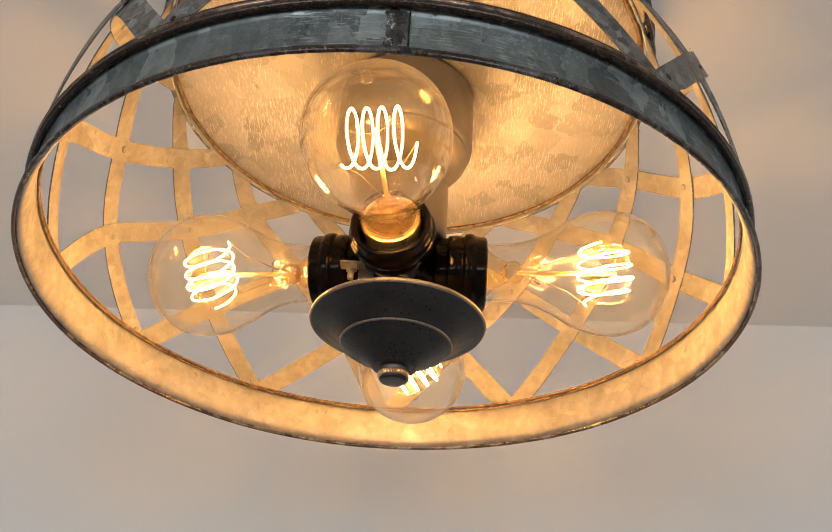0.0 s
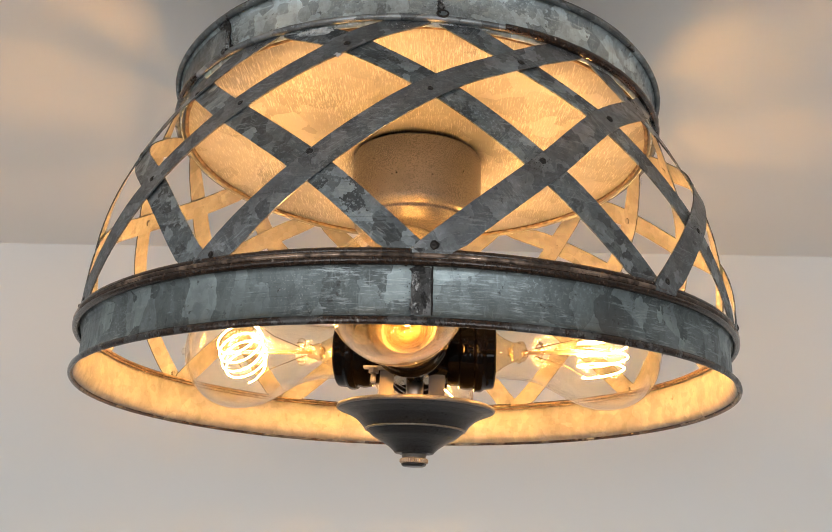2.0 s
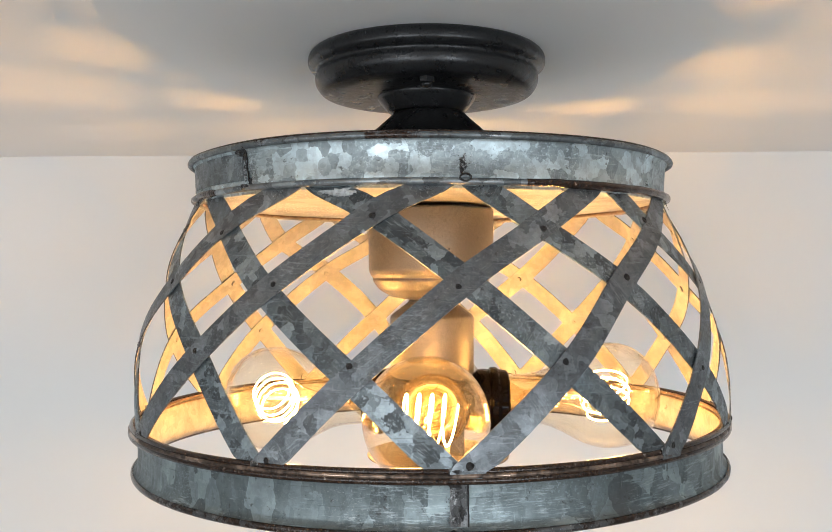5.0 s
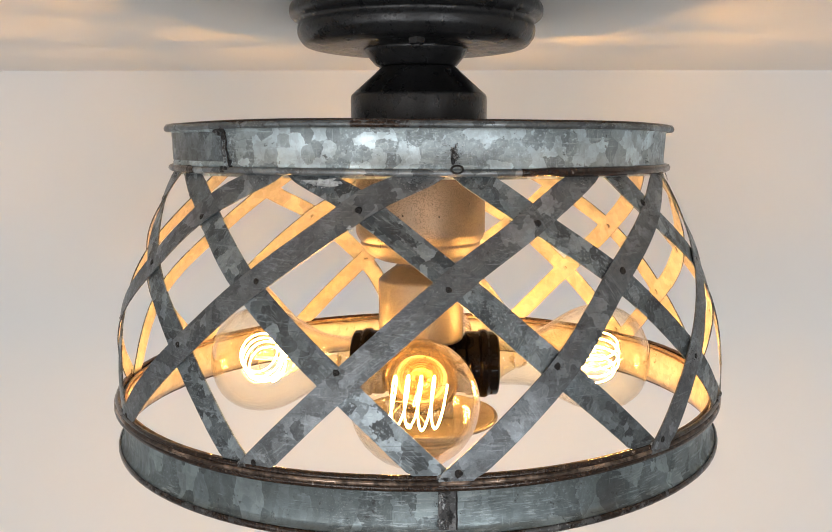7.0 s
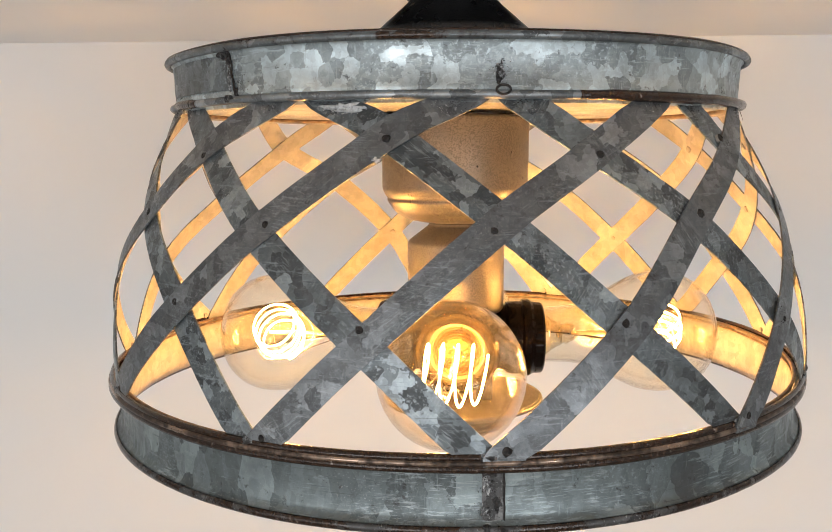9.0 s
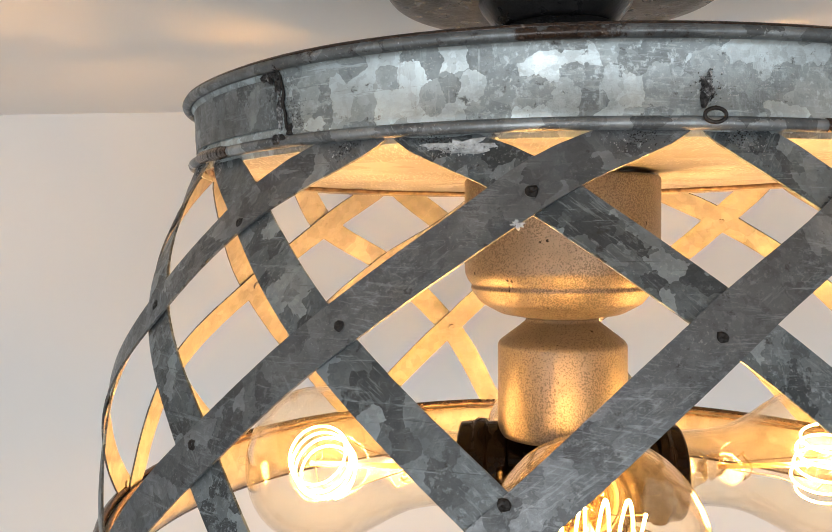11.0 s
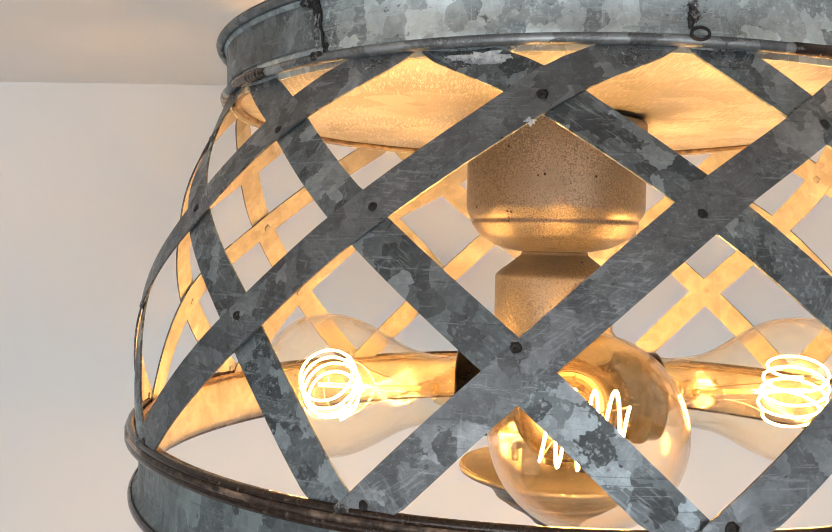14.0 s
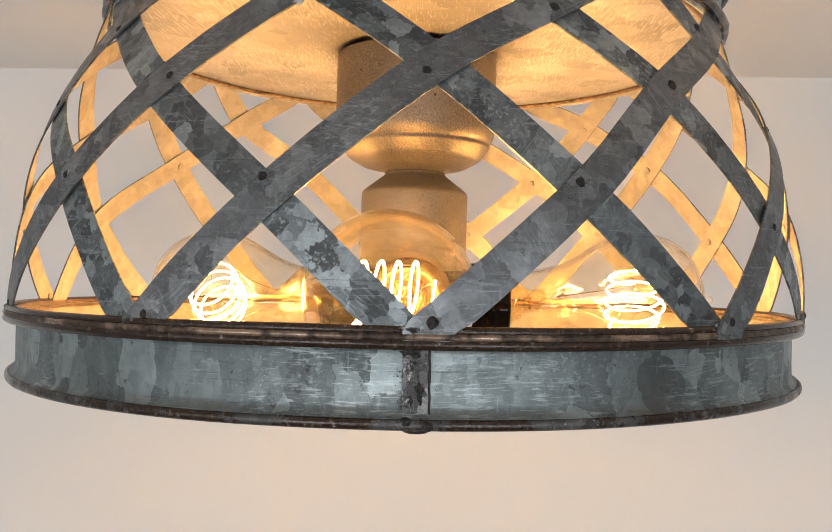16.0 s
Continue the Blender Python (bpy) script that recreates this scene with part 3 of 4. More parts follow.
for first, last, fat in ((17, 80, 0.0021), (-64, -52, 0.00185)):
    arc = [round_lamp(a, 0.1464 + 0.0003 * noise.noise((a * 0.3, 0, 2.0)), Z_LOW + 0.0003 * noise.noise((a * 0.2, 5.0, 0))) for a in np.linspace(first, last, 60)]
    part("rust_scale", tube(arc, lambda f, fat=fat: fat * (0.85 + 0.3 * min(1, 6 * f * (1 - f)) * (0.8 + 0.5 * noise.noise((f * 23, 1.0, 0)))), 8), RUST_BEAD, upper, "brown rust on the rolled bead")
plate = part("top_plate", lathe([(0.030, -0.0925), (0.1412, -0.0925), (0.1420, -0.0935), (0.1412, -0.0945), (0.030, -0.0945)], 96, oval=OVAL), ZINC_PLATE, lamp, "scratched galvanised plate closing the basket")
part("plate_bead", lathe(bead(0.1408, -0.0954, 0.0012, 8), 96, oval=OVAL), BEAD_LIT, plate, "thin brown bead")

# canopy, couplings and stem
canopy = part("canopy", lathe(rounded(
    [(0.0, 0.0012), (0.0716, 0.0012), (0.0738, -0.0006), (0.0750, -0.0032), (0.0748, -0.0072), (0.0728, -0.0092), (0.0700, -0.0100), (0.0697, -0.0122), (0.0706, -0.0140), (0.0702, -0.0190), (0.0665, -0.0241), (0.0580, -0.0256), (0.0, -0.0256)], 0.0022), 96, closed=False),
    PEWTER_SHADED, lamp, "stepped round canopy in pewter coloured for shade", pose(-0.0016, 0, 0))
part("neck_cup", lathe(rounded([(0.0, -0.0250), (0.0314, -0.0250), (0.0306, -0.0275), (0.0262, -0.0330), (0.0232, -0.0358), (0.0, -0.0358)], 0.003), 64, closed=False), PEWTER_SHADED, canopy)
bm = bmesh.new()
bmesh.ops.create_cone(bm, cap_ends=True, segments=6, radius1=0.0046, radius2=0.0046, depth=0.0032)
nut = part("nut", bm, PEWTER_SHADED, canopy, m=pose(-0.0008, -0.0560, -0.0268), smooth=False)
part("cap", lathe([(0.0, -0.0046), (0.0016, -0.0043), (0.0028, -0.0034), (0.0033, -0.0016), (0.0, -0.0016)], 16, closed=False), PEWTER_SHADED, nut)
coupling = part("coupling", lathe(rounded(
    [(0.0, -0.0358), (0.0226, -0.0358), (0.0250, -0.0385), (0.0385, -0.0505), (0.0408, -0.0525), (0.0410, -0.0560), (0.0410, -0.0944), (0.0, -0.0944)], 0.0025), 72, closed=False),
    PEWTER_SHADED, lamp, "dark speckled metal coupling above the basket")
lower = part("lower_coupling", lathe(rounded(
    [(0.0, -0.0966), (0.0398, -0.0966), (0.0398, -0.1355), (0.0382, -0.1388), (0.0368, -0.1402), (0.0373, -0.1418), (0.0330, -0.1478), (0.0250, -0.1522), (0.0150, -0.1540), (0.0, -0.1540)], 0.0018), 72, closed=False),
    PEWTER, lamp, "speckled pewter coupling inside the basket", pose(0.0012, 0.0025, 0))
part("stem", lathe(rounded(
    [(0.0, -0.1539), (0.0148, -0.1539), (0.0151, -0.1556), (0.0248, -0.1630), (0.0266, -0.1648), (0.0266, -0.2010), (0.0256, -0.2030), (0.0, -0.2030)], 0.0016), 64, closed=False),
    PEWTER, lamp, "brushed pewter stem", pose(0.0018, 0.0035, 0))

# socket cluster
CX, CY, CZ = 0.0045, 0.004, -0.2190
cluster = part("socket_body", lathe(rounded([(0.0, 0.016), (0.020, 0.016), (0.0255, 0.011), (0.0255, -0.012), (0.019, -0.0165), (0.0, -0.0165)], 0.002), 8, closed=False), PHENOLIC, lamp,
               "glossy black four-way socket cluster", pose(CX, CY, CZ, 0, 0, 22.5), smooth=False)
SOCKET = [(0.0, 0.0), (0.0160, 0.0), (0.0166, 0.0180), (0.0186, 0.0185), (0.0187, 0.0250), (0.0201, 0.0256), (0.0206, 0.0300), (0.0201, 0.0335), (0.0216, 0.0342), (0.0218, 0.0380), (0.0203, 0.0400),
          (0.0200, 0.0448), (0.0188, 0.0458), (0.0168, 0.0458), (0.0163, 0.0300), (0.0, 0.0300)]
HEADINGS = (172.9, -0.8, -94.8, 86.5)
TILTS = (0.0, 2.0, 3.0, -5.0)
for a in HEADINGS:
    part("socket", lathe(rounded(SOCKET, 0.0009, 2), 40, closed=False), PHENOLIC, lamp, m=Matrix.Translation((CX, CY, CZ)) @ pose(0, 0, 0, 0, 0, a) @ pose(0, 0, 0, 0, 90, 0))
bracket = part("bracket", box(-0.0145, -0.0212, -0.2498, -0.0068, -0.0204, -0.2338, 0.0003), DULL_STEEL, lamp, "dull steel bracket", smooth=False)
part("bracket_foot", box(-0.0235, -0.0280, -0.2346, -0.0100, -0.0204, -0.2338, 0.0003), STEEL, bracket, smooth=False)
bm = bmesh.new()
bmesh.ops.create_cone(bm, cap_ends=True, segments=6, radius1=0.0030, radius2=0.0030, depth=0.0026)
part("nut", bm, STEEL, bracket, m=pose(-0.0178, -0.0245, -0.2360), smooth=False)
part("screw", lathe([(0.0, -0.2425), (0.0013, -0.2425), (0.0015, -0.2420), (0.0015, -0.2372), (0.0, -0.2372)], 10, closed=False), STEEL, bracket, m=pose(-0.0178, -0.0245, 0))
part("bracket", box(0.0125, -0.0120, -0.2530, 0.0215, -0.0112, -0.2345, 0.0003), DULL_STEEL, lamp, "dull steel bracket", smooth=False)

# finial: stepped dish and knurled knob
dish = part("finial_dish", lathe(rounded(
    [(0.0, -0.2528), (0.0441, -0.2528), (0.0447, -0.2537), (0.0440, -0.2546), (0.0395, -0.2561), (0.0345, -0.2588), (0.0308, -0.2620), (0.0290, -0.2642), (0.0278, -0.2652), (0.0268, -0.2662),
     (0.0235, -0.2690), (0.0185, -0.2717), (0.0142, -0.2745), (0.0116, -0.2768), (0.0108, -0.2780), (0.0, -0.2780)], 0.0008), 80, closed=False),
    pewter("dish_pewter", (0.030, 0.031, 0.033), 0.58, 0.3, (0.30, 0.45), 0.44, 0.25), lamp, "dark speckled stepped dish under the bulbs", pose(0.0056, 0.002, 0.0008))
bm = lathe([(0.0, -0.2806), (0.0074, -0.2806), (0.0080, -0.2811), (0.0080, -0.2827), (0.0074, -0.2832), (0.0, -0.2832)], 72, closed=False)
for v in bm.verts:
    if math.hypot(v.co.x, v.co.y) > 0.0078 and round(math.atan2(v.co.y, v.co.x) / (2 * math.pi) * 72) % 2:
        v.co.x, v.co.y = v.co.x * 0.95, v.co.y * 0.95
knob = part("knob", bm, plain("dull_steel", (0.42, 0.33, 0.25), 0.34, 0.85), dish, "knurled dull steel knob", smooth=False)
part("knob_neck", lathe(rounded([(0.0, -0.2778), (0.0068, -0.2778), (0.0071, -0.2786), (0.0066, -0.2800), (0.0066, -0.2807), (0.0, -0.2807)], 0.0005), 40, closed=False), DULL_STEEL, knob)
part("knob_face", lathe(rounded([(0.0, -0.2831), (0.0071, -0.2831), (0.0070, -0.2842), (0.0060, -0.2850), (0.0, -0.2853)], 0.0005), 40, closed=False), PEWTER_SHADED, knob, "dark flat face")
# Paler pewter on top and rim puts the bulbs' light on the dark dish.
part("dish_top", lathe([(0.0, -0.2516), (0.0425, -0.2516), (0.0435, -0.2526), (0.0, -0.2527)], 80, closed=False), PEWTER, dish, "pewter dish top with bulb light put in its colour")
part("dish_rim", lathe(bead(0.0437, -0.2532, 0.0014, 8), 80), PEWTER, dish, "bright rim with bulb light put in its colour")
part("dish_step", lathe(bead(0.0280, -0.2650, 0.0007, 6), 64), PEWTER, dish, "worn bright edge")
part("pipe", lathe([(0.0, -0.2300), (0.0050, -0.2300), (0.0050, -0.2530), (0.0, -0.2530)], 16, closed=False), STEEL, lamp, m=pose(0.0046, 0.003, 0))


# ---- bulbs ----
BULB = [(0.0143, 0.0), (0.0145, 0.008), (0.0151, 0.016), (0.0168, 0.024), (0.0204, 0.032), (0.0250, 0.040), (0.0289, 0.048), (0.0309, 0.056), (0.0312, 0.064), (0.0298, 0.072), (0.0263, 0.079), (0.0206, 0.085), (0.0130, 0.089), (0.0055, 0.0912), (0.0, 0.092)]


def bulb(spin, foot):
    """A clear globe-ended filament bulb along +z; its screw shell ends at the height foot."""
    top = tagged(new("light_bulb"), "clear vintage filament bulb glowing warm white in a black socket", "light bulb", "bulbs in the ceiling light")
    prof = [(smooth_line([(z, r) for r, z in BULB], z), z) for z in np.linspace(-0.004, 0.0915, 44)] + [(0.0, 0.0920)]
    prof += [(max(0.0, r - 0.0007), z - 0.0007 * max(0.0, z - 0.06) / 0.032) for r, z in reversed(prof)]
    glass = part("glass", lathe(prof, 56), GLASS, top, "thin clear glass")
    glass.visible_shadow = False
    part("glass_tip", lathe([(0.0, 0.0915), (0.0024, 0.0920), (0.0014, 0.0938), (0.0020, 0.0955), (0.0, 0.0968)], 12, closed=False), GLASS, top).visible_shadow = False
    shell = [(0.0, foot - 0.022)]
    for i in range(9):
        shell += [(0.0126, foot - 0.020 + i * 0.0018), (0.0134, foot - 0.0191 + i * 0.0018)]
    rings = [(r, foot - 0.0008 * (i % 2)) for i, r in enumerate(np.linspace(0.0126, 0.0060, 11))]
    part("screw_shell", lathe(shell + [(0.0138, foot - 0.0024), (0.0137, foot - 0.0002)] + rings + [(0.0, foot)], 48, closed=False), BRASS, top, "brass screw shell", smooth=False)
    mount = part("glass_stem", lathe(rounded([(0.0118, 0.001), (0.0090, 0.004), (0.0066, 0.008), (0.0058, 0.0105), (0.0, 0.0105)], 0.001), 18, closed=False), GLASS_STEM, top, "amber-lit glass stem", pose(0, 0, foot))
    mount.visible_shadow = False
    bm = bmesh.new()
    bmesh.ops.create_icosphere(bm, subdivisions=3, radius=1)
    for v in bm.verts:
        d = 1 + 0.50 * noise.noise(v.co * 2.2 + Vector((spin, 0, 0)))
        v.co = Vector((0.0056 * d * v.co.x, 0.0032 * d * v.co.y, 0.0135 + 0.0050 * d * v.co.z))
    part("glass_press", bm, GLASS_STEM, top, "crumpled amber-lit glass press", pose(0, 0, foot, 0, 0, spin)).visible_shadow = False
    part("glass_rod", tube([(0, 0, foot + 0.016), (0.0002, 0, 0.04), (0, 0, 0.0660)], 0.0011, 8), ROD, top, "slender glass rod coloured amber as lit")
    ringed = [(0.0055 * math.cos(a), 0.0055 * math.sin(a), 0.0270 + 0.0012 * math.sin(3 * a)) for a in np.linspace(0, 2 * math.pi, 25)[:-1]]
    part("glass_ring", tube(ringed, 0.0004, 6, closed=True), GLASS_STEM, top).visible_shadow = False
    for s in (-1, 1):
        hook = [(s * (0.0050 + 0.0024 * math.sin(a)), 0, 0.0262 + 0.0022 * math.cos(a)) for a in np.linspace(0, 5.0, 14)]
        part("hook", tube(hook, 0.0003, 5), GLASS_STEM, top, m=pose(0, 0, 0, 0, 0, spin + 40)).visible_shadow = False
    coil, turns = [], 4.3
    steps = 104
    for i in range(steps + 1):
        f = i / steps
        a = 2 * math.pi * (turns * f + 0.55)
        r = (0.0129 - 0.0016 * abs(2 * f - 1) ** 2) * (1 + 0.13 * noise.noise((spin, f * 9.0, 0.7)))
        coil.append(pose(0, 0, 0, 0, 0, spin) @ Vector((0.0272 * (f - 0.5) - 0.0017 * math.sin(a - 0.6), r * math.cos(a), 0.0605 + r * math.sin(a))))
    part("filament", tube(coil, 0.00046, 5), FILAMENT, top, "white-hot coiled filament")
    for s, end in ((-1, coil[0]), (1, coil[-1])):
        root = pose(0, 0, 0, 0, 0, spin) @ Vector((s * 0.0022, 0, 0.024))
        part("lead_wire", tube([root, root.lerp(end, 0.5) + Vector((0, 0, 0.004)), end], 0.00022, 5), WIRE, top)
    for j in range(3):
        a = 2.1 * j + 0.4
        part("support_wire", tube([(0, 0, 0.0640), (0.006 * math.cos(a), 0.006 * math.sin(a), 0.0625), (0.0135 * math.cos(a), 0.0135 * math.sin(a), 0.0605 + 0.004 * (j - 1))], 0.00022, 4), WIRE, top)
    return top


SPINS = (124.0, 25.0, 90.0, 55.0)
REACH = (0.0404, 0.0440, 0.0355, 0.0350)
for a, tilt, spin, reach in zip(HEADINGS, TILTS, SPINS, REACH):
    m = Matrix.Translation((CX, CY, CEIL + CZ)) @ pose(0, 0, 0, 0, 0, a) @ pose(0, 0, 0, 0, 90 - tilt, 0) @ pose(0, 0, reach) @ Matrix.Scale(1.07, 4)
    b = bulb(spin, (0.0452 - reach) / 1.07)
    b.matrix_world = m

# seams and solder
def lap(deg0, deg1, r, thick, z0, z1, seed, material):
    """The lapped end of the sheet round the band, with an uneven edge; r may be a function of the angle and the height."""
    rows, cols = 18, max(6, round(abs(deg1 - deg0) / 2))
    verts, faces = [], []
    for i in range(rows + 1):
        z = z0 + (z1 - z0) * i / rows
        for j in range(cols + 1):
            deg = deg0 + (deg1 - deg0) * j / cols + (0.10 * noise.noise((seed, z * 300, j * 0.3)) if j in (0, cols) else 0)
            verts.append(round_lamp(deg, (r(deg, z) if callable(r) else r) + (thick if 0 < j < cols else 0.4 * thick) + 0.0002 * noise.noise((deg * 2.0, z * 220, seed)), z))
    for i in range(rows):
        for j in range(cols):
            a = i * (cols + 1) + j
            faces.append((a, a + 1, a + cols + 2, a + cols + 1))
    return mesh_of("seam", verts, faces, material)


ZINC_SEAM = galvanised("seam_sheet", (0.105, 0.108, 0.110), 260, 0.06, 0.5, 0.9, 0.4, 1.2, 0.1, 0.0, 0.6, 0.4)
child("seam", lap(1.6, 4.1, 0.1776, 0.0007, Z_LIP + 0.0030, Z_RIM - 0.0035, 2.0, ZINC_SEAM), band, "dark vertical lap seam")
edge = [round_lamp(4.15 + 0.06 * noise.noise((f * 7, 0.2, 0.4)), 0.1781, Z_RIM - 0.0030 - f * (Z_RIM - Z_LIP - 0.0055)) for f in np.linspace(0, 1, 24)]
part("seam_edge", tube(edge, 0.00035, 6), BLACKENED, band, "thin dark sheet edge")
def solder_run(parent, deg, r, z0, z1, width, seed):
    """A ragged run of burnt solder down a seam, in one piece."""
    rows, cols = 46, 7
    verts, faces = [], []
    for i in range(rows + 1):
        z = z0 + (z1 - z0) * i / rows
        wide = width * (0.35 + 0.9 * abs(noise.noise((seed, z * 260, 0.3))) + 0.5 * abs(noise.noise((seed, z * 900, 4.3))))
        drift = 0.0010 * noise.noise((seed + 5.0, z * 180, 1.1))
        for j in range(cols + 1):
            f = 2 * j / cols - 1
            lump = 0.0011 * (1 - f * f) * (0.4 + abs(noise.noise((seed + f * 1.3, z * 620, 7.7)))) - 0.0003
            verts.append(round_lamp(deg + math.degrees((drift + f * wide) / r), r + lump, z))
    for i in range(rows):
        for j in range(cols):
            a = i * (cols + 1) + j
            faces.append((a, a + 1, a + cols + 2, a + cols + 1))
    return child("solder", mesh_of("solder", verts, faces, BLACK_SOLDER), parent, "burnt black solder")


def solder_patch(parent, deg, r, z, wide, high, seed, material=SOLDER):
    """A flat ragged patch of lumpy solder."""
    rings, sectors = 6, 28
    verts, faces = [round_lamp(deg, r + 0.0007, z)], []
    for i in range(1, rings + 1):
        for j in range(sectors):
            a = 2 * math.pi * j / sectors
            f = i / rings * (0.75 + 0.75 * noise.noise((1.9 * math.cos(a) + seed, 1.9 * math.sin(a), seed)) + 0.25 * noise.noise((5 * math.cos(a), 5 * math.sin(a) + seed, 1.0)))
            lump = -0.0004 if i == rings else 0.0004 + 0.0007 * abs(noise.noise((f * 5 * math.cos(a) + seed, f * 5 * math.sin(a), 3.3)))
            verts.append(round_lamp(deg + math.degrees(f * wide * math.cos(a) / r), r + lump, z + f * high * math.sin(a)))
    for j in range(sectors):
        q = (j + 1) % sectors
        faces.append((0, 1 + j, 1 + q))
        for i in range(rings - 1):
            a = 1 + i * sectors
            faces.append((a + j, a + sectors + j, a + sectors + q, a + q))
    return child("solder", mesh_of("solder", verts, faces, material), parent, "burnt granular solder")


def grains(parent, deg, r, z, wide, high, count, seed, material, size=0.00028):
    """Spattered grains of solder, thickest in the middle; r may be a function of the height."""
    rng = random.Random(seed)
    verts, faces = [], []
    for _ in range(count):
        zz = z + max(-0.85, min(0.85, rng.gauss(0, 0.5))) * high
        d = deg + math.degrees(rng.gauss(0, 0.5) * wide / 0.15)
        big = size * rng.uniform(0.5, 1.6)
        rr = (r(zz) if callable(r) else r) + 0.2 * big
        c = round_lamp(d, rr, zz)
        out, along = round_lamp(d, 1, 0).normalized(), round_lamp(d + 90, 1, 0).normalized()
        n = len(verts)
        sides = [big * rng.uniform(0.7, 1.4) for _ in range(4)]
        verts += [c + out * big * 0.8, c + along * sides[0], c + Vector((0, 0, sides[1])), c - along * sides[2], c - Vector((0, 0, sides[3]))]
        faces += [(n, n + 1, n + 2), (n, n + 2, n + 3), (n, n + 3, n + 4), (n, n + 4, n + 1)]
    return child("solder_spatter", mesh_of("solder_spatter", verts, faces, material, False), parent)


for deg, r, z, wide, high, seed, made in ((2.3, 0.1783, -0.2278, 0.0034, 0.0026, 1.3, BLACK_SOLDER), (2.2, 0.1781, -0.2330, 0.0024, 0.0040, 2.9, SOLDER), (3.2, 0.1781, -0.2385, 0.0016, 0.0044, 6.4, BLACK_SOLDER),
                                          (2.0, 0.1784, -0.2425, 0.0026, 0.0026, 4.1, SOLDER)):
    solder_patch(band, deg, r, z, wide, high, seed, made)
grains(band, 2.6, 0.1783, -0.2345, 0.0042, 0.0150, 260, 3, BLACKENED, 0.00014)
grains(band, 2.6, 0.1783, -0.2345, 0.0042, 0.0150, 160, 8, SOLDER, 0.00014)
for z in (-0.2312, -0.2336):
    grains(band, -16.8, 0.1775, z, 0.0016, 0.0010, 40, 11, BLACKENED, 0.00014)
for deg, r, z, size, seed in ((1.9, 0.1806, -0.2222, (0.0030, 0.0016, 0.0020), 3.1), (3.6, 0.1806, -0.2250, (0.0024, 0.0014, 0.0022), 5.7), (2.0, 0.1802, -0.2478, (0.0026, 0.0015, 0.0014), 8.2),
                              (3.9, 0.1808, -0.2488, (0.0018, 0.0013, 0.0016), 1.4), (0.9, 0.1800, -0.2262, (0.0016, 0.0010, 0.0012), 2.6)):
    joint(band, "solder", deg, r, z, size, seed, BLACK_SOLDER)
BRUSHED = galvanised("shaded_brushed_sheet", (0.175, 0.205, 0.218), 120, 0.0, 0.6, 0.8, 1.0, 0.8, 0.0, 0.05, 0.5, 0.4, 1.0, 2.3, hatch=((3, 0.45), (-8, 0.4)))


def upper_face(deg, z):
    """The outer face of the upper band, with its unevenness."""
    ca, sa = math.sin(radians(deg)), -math.cos(radians(deg))
    return 0.1446 + 0.0006 * (z + 0.0890) / 0.0148 + 0.0007 * noise.noise((2.2 * ca + 4.0, 2.2 * sa, z * 12))


# Added sheet, darker to put in the band's shade left of the seam.
child("shaded_sheet", lap(-118, -41.9, upper_face, 0.00035, -0.0888, -0.0746, 3.0, BRUSHED), upper, "brushed sheet added for the shade beside the seam")
grains(upper, -40.6, lambda z: upper_face(-40.6, z), -0.0818, 0.0052, 0.0080, 300, 31, SOLDER, 0.00012)
crooked = [round_lamp(-41.3 + 1.5 * f + 0.5 * noise.noise((f * 5.0, 2.0, 0.0)), 0.1455 + (0.0022 if f < 0.06 else 0), Z_TOP - f * (Z_TOP - Z_LOW)) for f in np.linspace(0, 1, 26)]
part("seam", tube(crooked, lambda f: 0.0004 + 0.0005 * abs(noise.noise((f * 14, 0.5, 3.0))), 6), BLACKENED, upper, "crooked dark soldered seam")
for deg, r, z, wide, high, seed, made in ((-42.6, 0.1466, -0.0736, 0.0036, 0.0030, 0.7, BLACK_SOLDER), (-41.6, 0.1454, -0.0762, 0.0022, 0.0036, 2.2, BLACK_SOLDER), (-41.4, 0.1452, -0.0840, 0.0013, 0.0048, 3.7, SOLDER),
                                          (-40.6, 0.1480, -0.0926, 0.0036, 0.0018, 5.2, BLACK_SOLDER), (-39.6, 0.1452, -0.0900, 0.0016, 0.0028, 8.8, BLACK_SOLDER), (5.0, 0.1450, -0.0845, 0.0022, 0.0040, 7.1, SOLDER)):
    solder_patch(upper, deg, r, z, wide, high, seed, made)
grains(upper, -38.8, 0.1450, -0.0872, 0.0044, 0.0050, 200, 4, BLACKENED, 0.00011)
grains(upper, -41.5, 0.1453, -0.0770, 0.0046, 0.0050, 180, 5, BLACKENED, 0.00011)
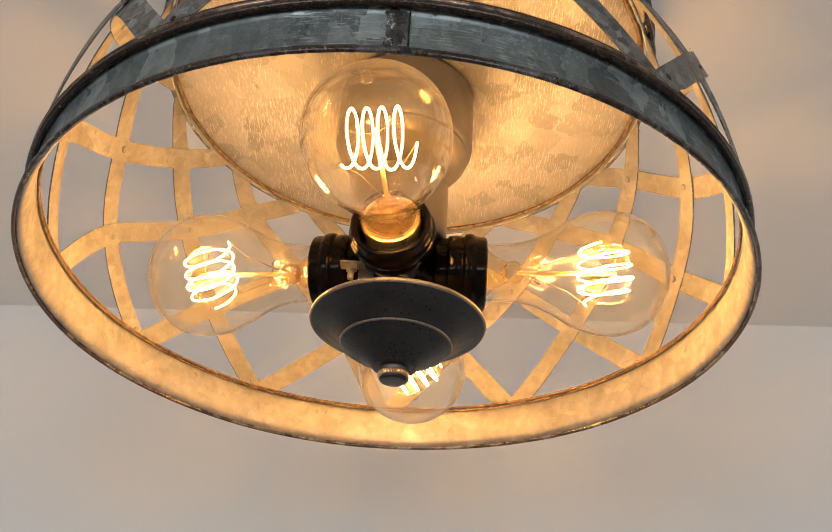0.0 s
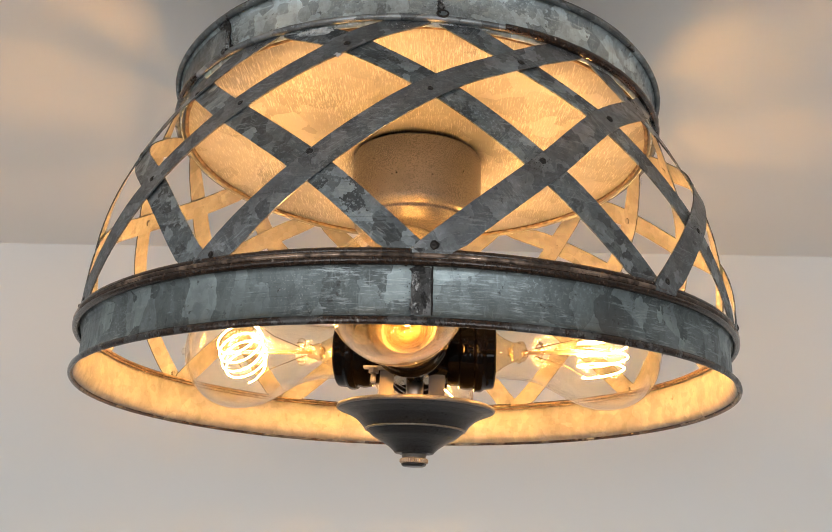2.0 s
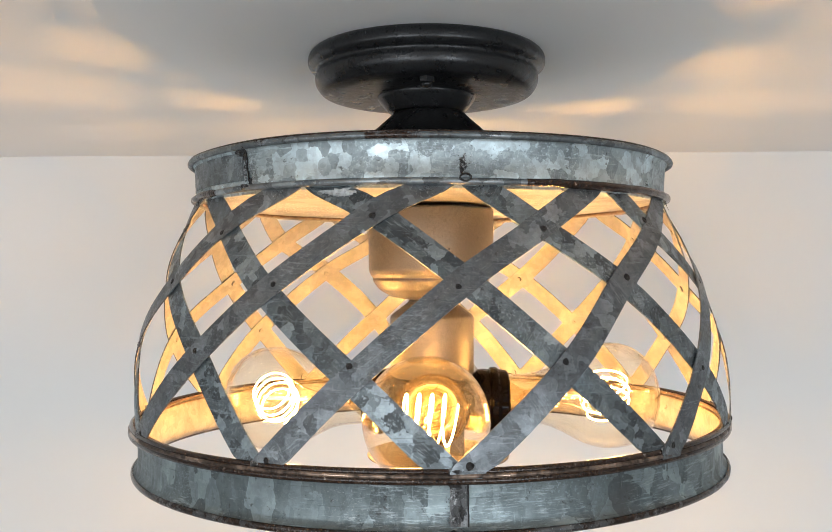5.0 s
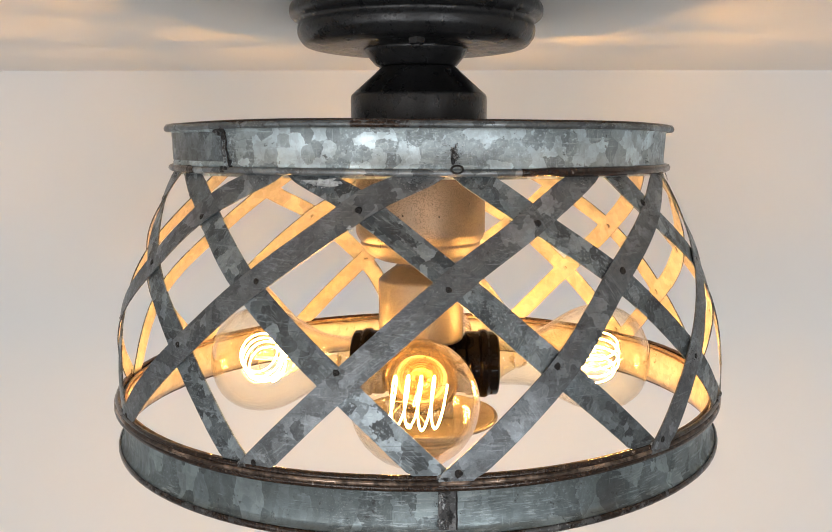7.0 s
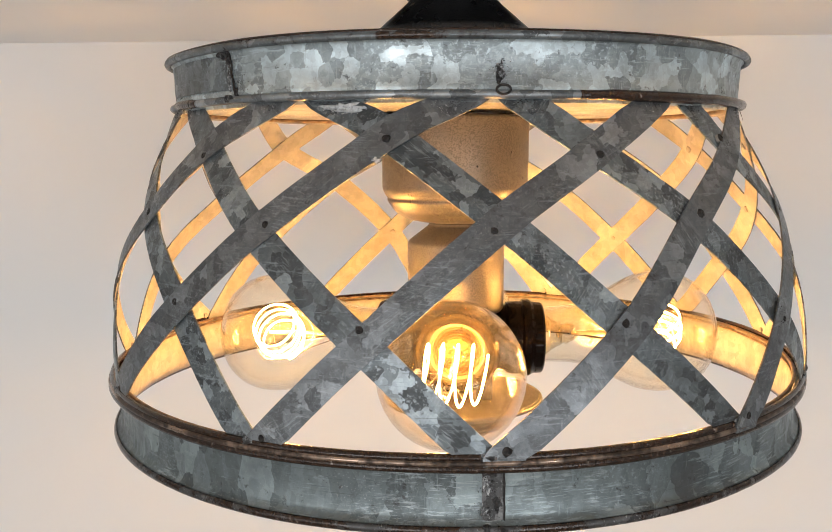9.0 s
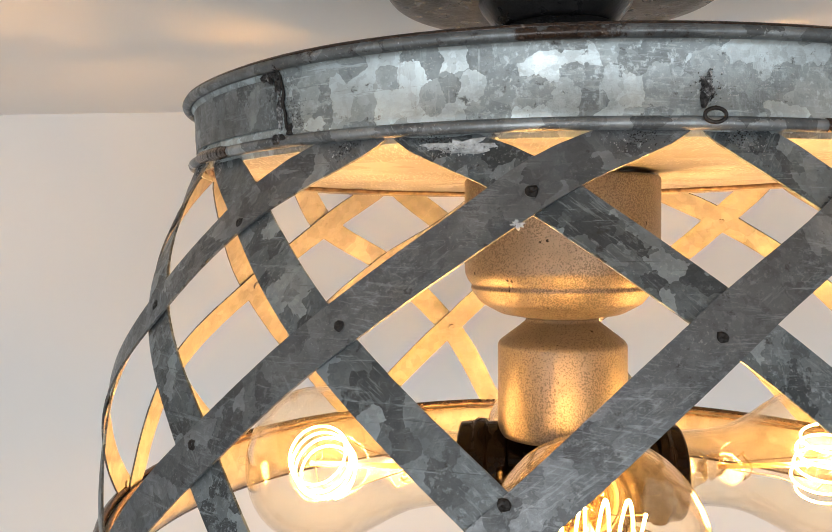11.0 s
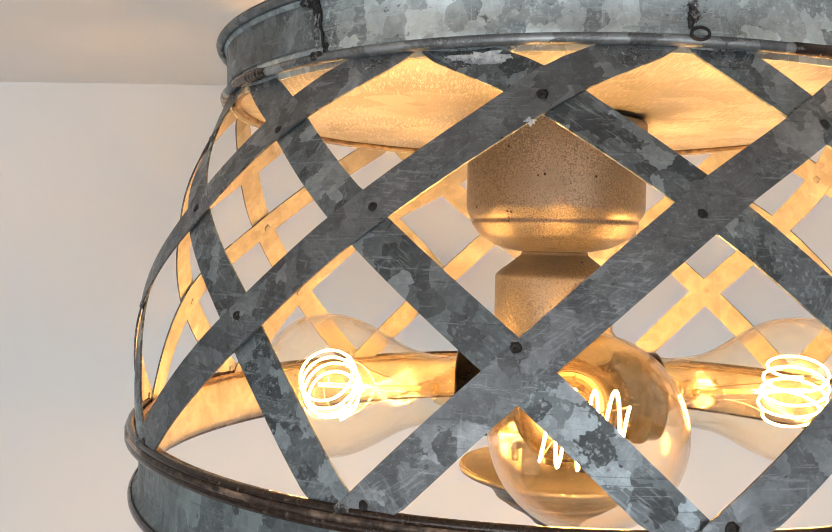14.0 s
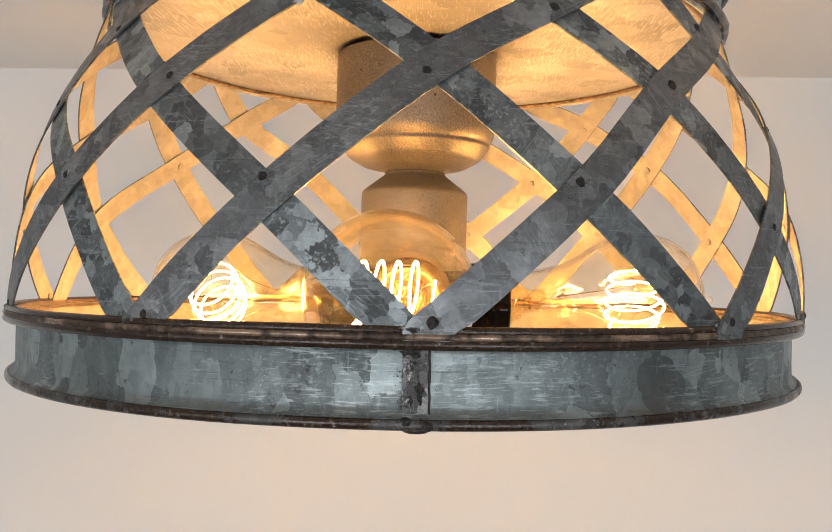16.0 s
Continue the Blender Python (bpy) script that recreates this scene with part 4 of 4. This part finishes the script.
grains(upper, -63, 0.1447, -0.0900, 0.0040, 0.0020, 50, 6, BLACKENED, 0.00016)
grains(upper, 5.0, 0.1448, -0.0845, 0.0040, 0.0050, 80, 7, BLACKENED, 0.00014)
grains(upper, 52, 0.1450, -0.0895, 0.0030, 0.0026, 60, 9, BLACKENED, 0.00016)
solder_run(upper, 4.7, 0.1448, -0.0895, -0.0820, 0.0012, 8)
ring = [round_lamp(5.2, 0.1480, -0.0915) + Matrix.Rotation(radians(5.2), 3, "Z") @ Vector((0.0026 * math.cos(a), 0, 0.0017 * math.sin(a))) for a in np.linspace(0, 2 * math.pi, 21)[:-1]]
part("wire_ring", tube(ring, 0.0005, 6, closed=True), BLACKENED, upper, "small blackened wire ring")
for k in range(12):
    joint(band, "solder", turn("V", k), 0.1810, -0.2212, (0.0032, 0.0014, 0.0018), k * 1.7)
RESIDUE = plain("white_flux", (0.46, 0.49, 0.50), 0.6, 0.2, 0.4, 600)


def strip_face(z):
    return smooth_line(SHAPE, z) + 0.0013


solder_patch(lamp, -18.6, smooth_line(SHAPE, -0.0985) + 0.0008, -0.0985, 0.0098, 0.0022, 4.6, RESIDUE)
solder_patch(lamp, -12.6, smooth_line(SHAPE, -0.1180) + 0.0009, -0.1180, 0.0022, 0.0016, 1.9, RESIDUE)
grains(lamp, -18.0, strip_face, -0.0992, 0.0090, 0.0022, 160, 77, RESIDUE, 0.00020)
# spatter where the strips are soldered under the upper band
for k in range(12):
    for side in (-1, 1):
        knots = strip_line(k, side)
        grains(lamp, smooth_line(knots, -0.0985) + side * 1.0, strip_face, -0.0985, 0.0050, 0.0030, 110, 20 + k + side, SOLDER, 0.00015)
        grains(lamp, smooth_line(knots, -0.0975) + side * 1.2, strip_face, -0.0975, 0.0050, 0.0024, 80, 50 + k + side, BLACKENED, 0.00014)
for row, n in (("A", 1), ("C", 0), ("C", 1)):
    grains(lamp, turn(row, n) - 1.5, lambda z: smooth_line(SHAPE, z) + 0.0022, level(row, n), 0.0050, 0.0050, 60, 60 + n, BLACKENED, 0.00016)
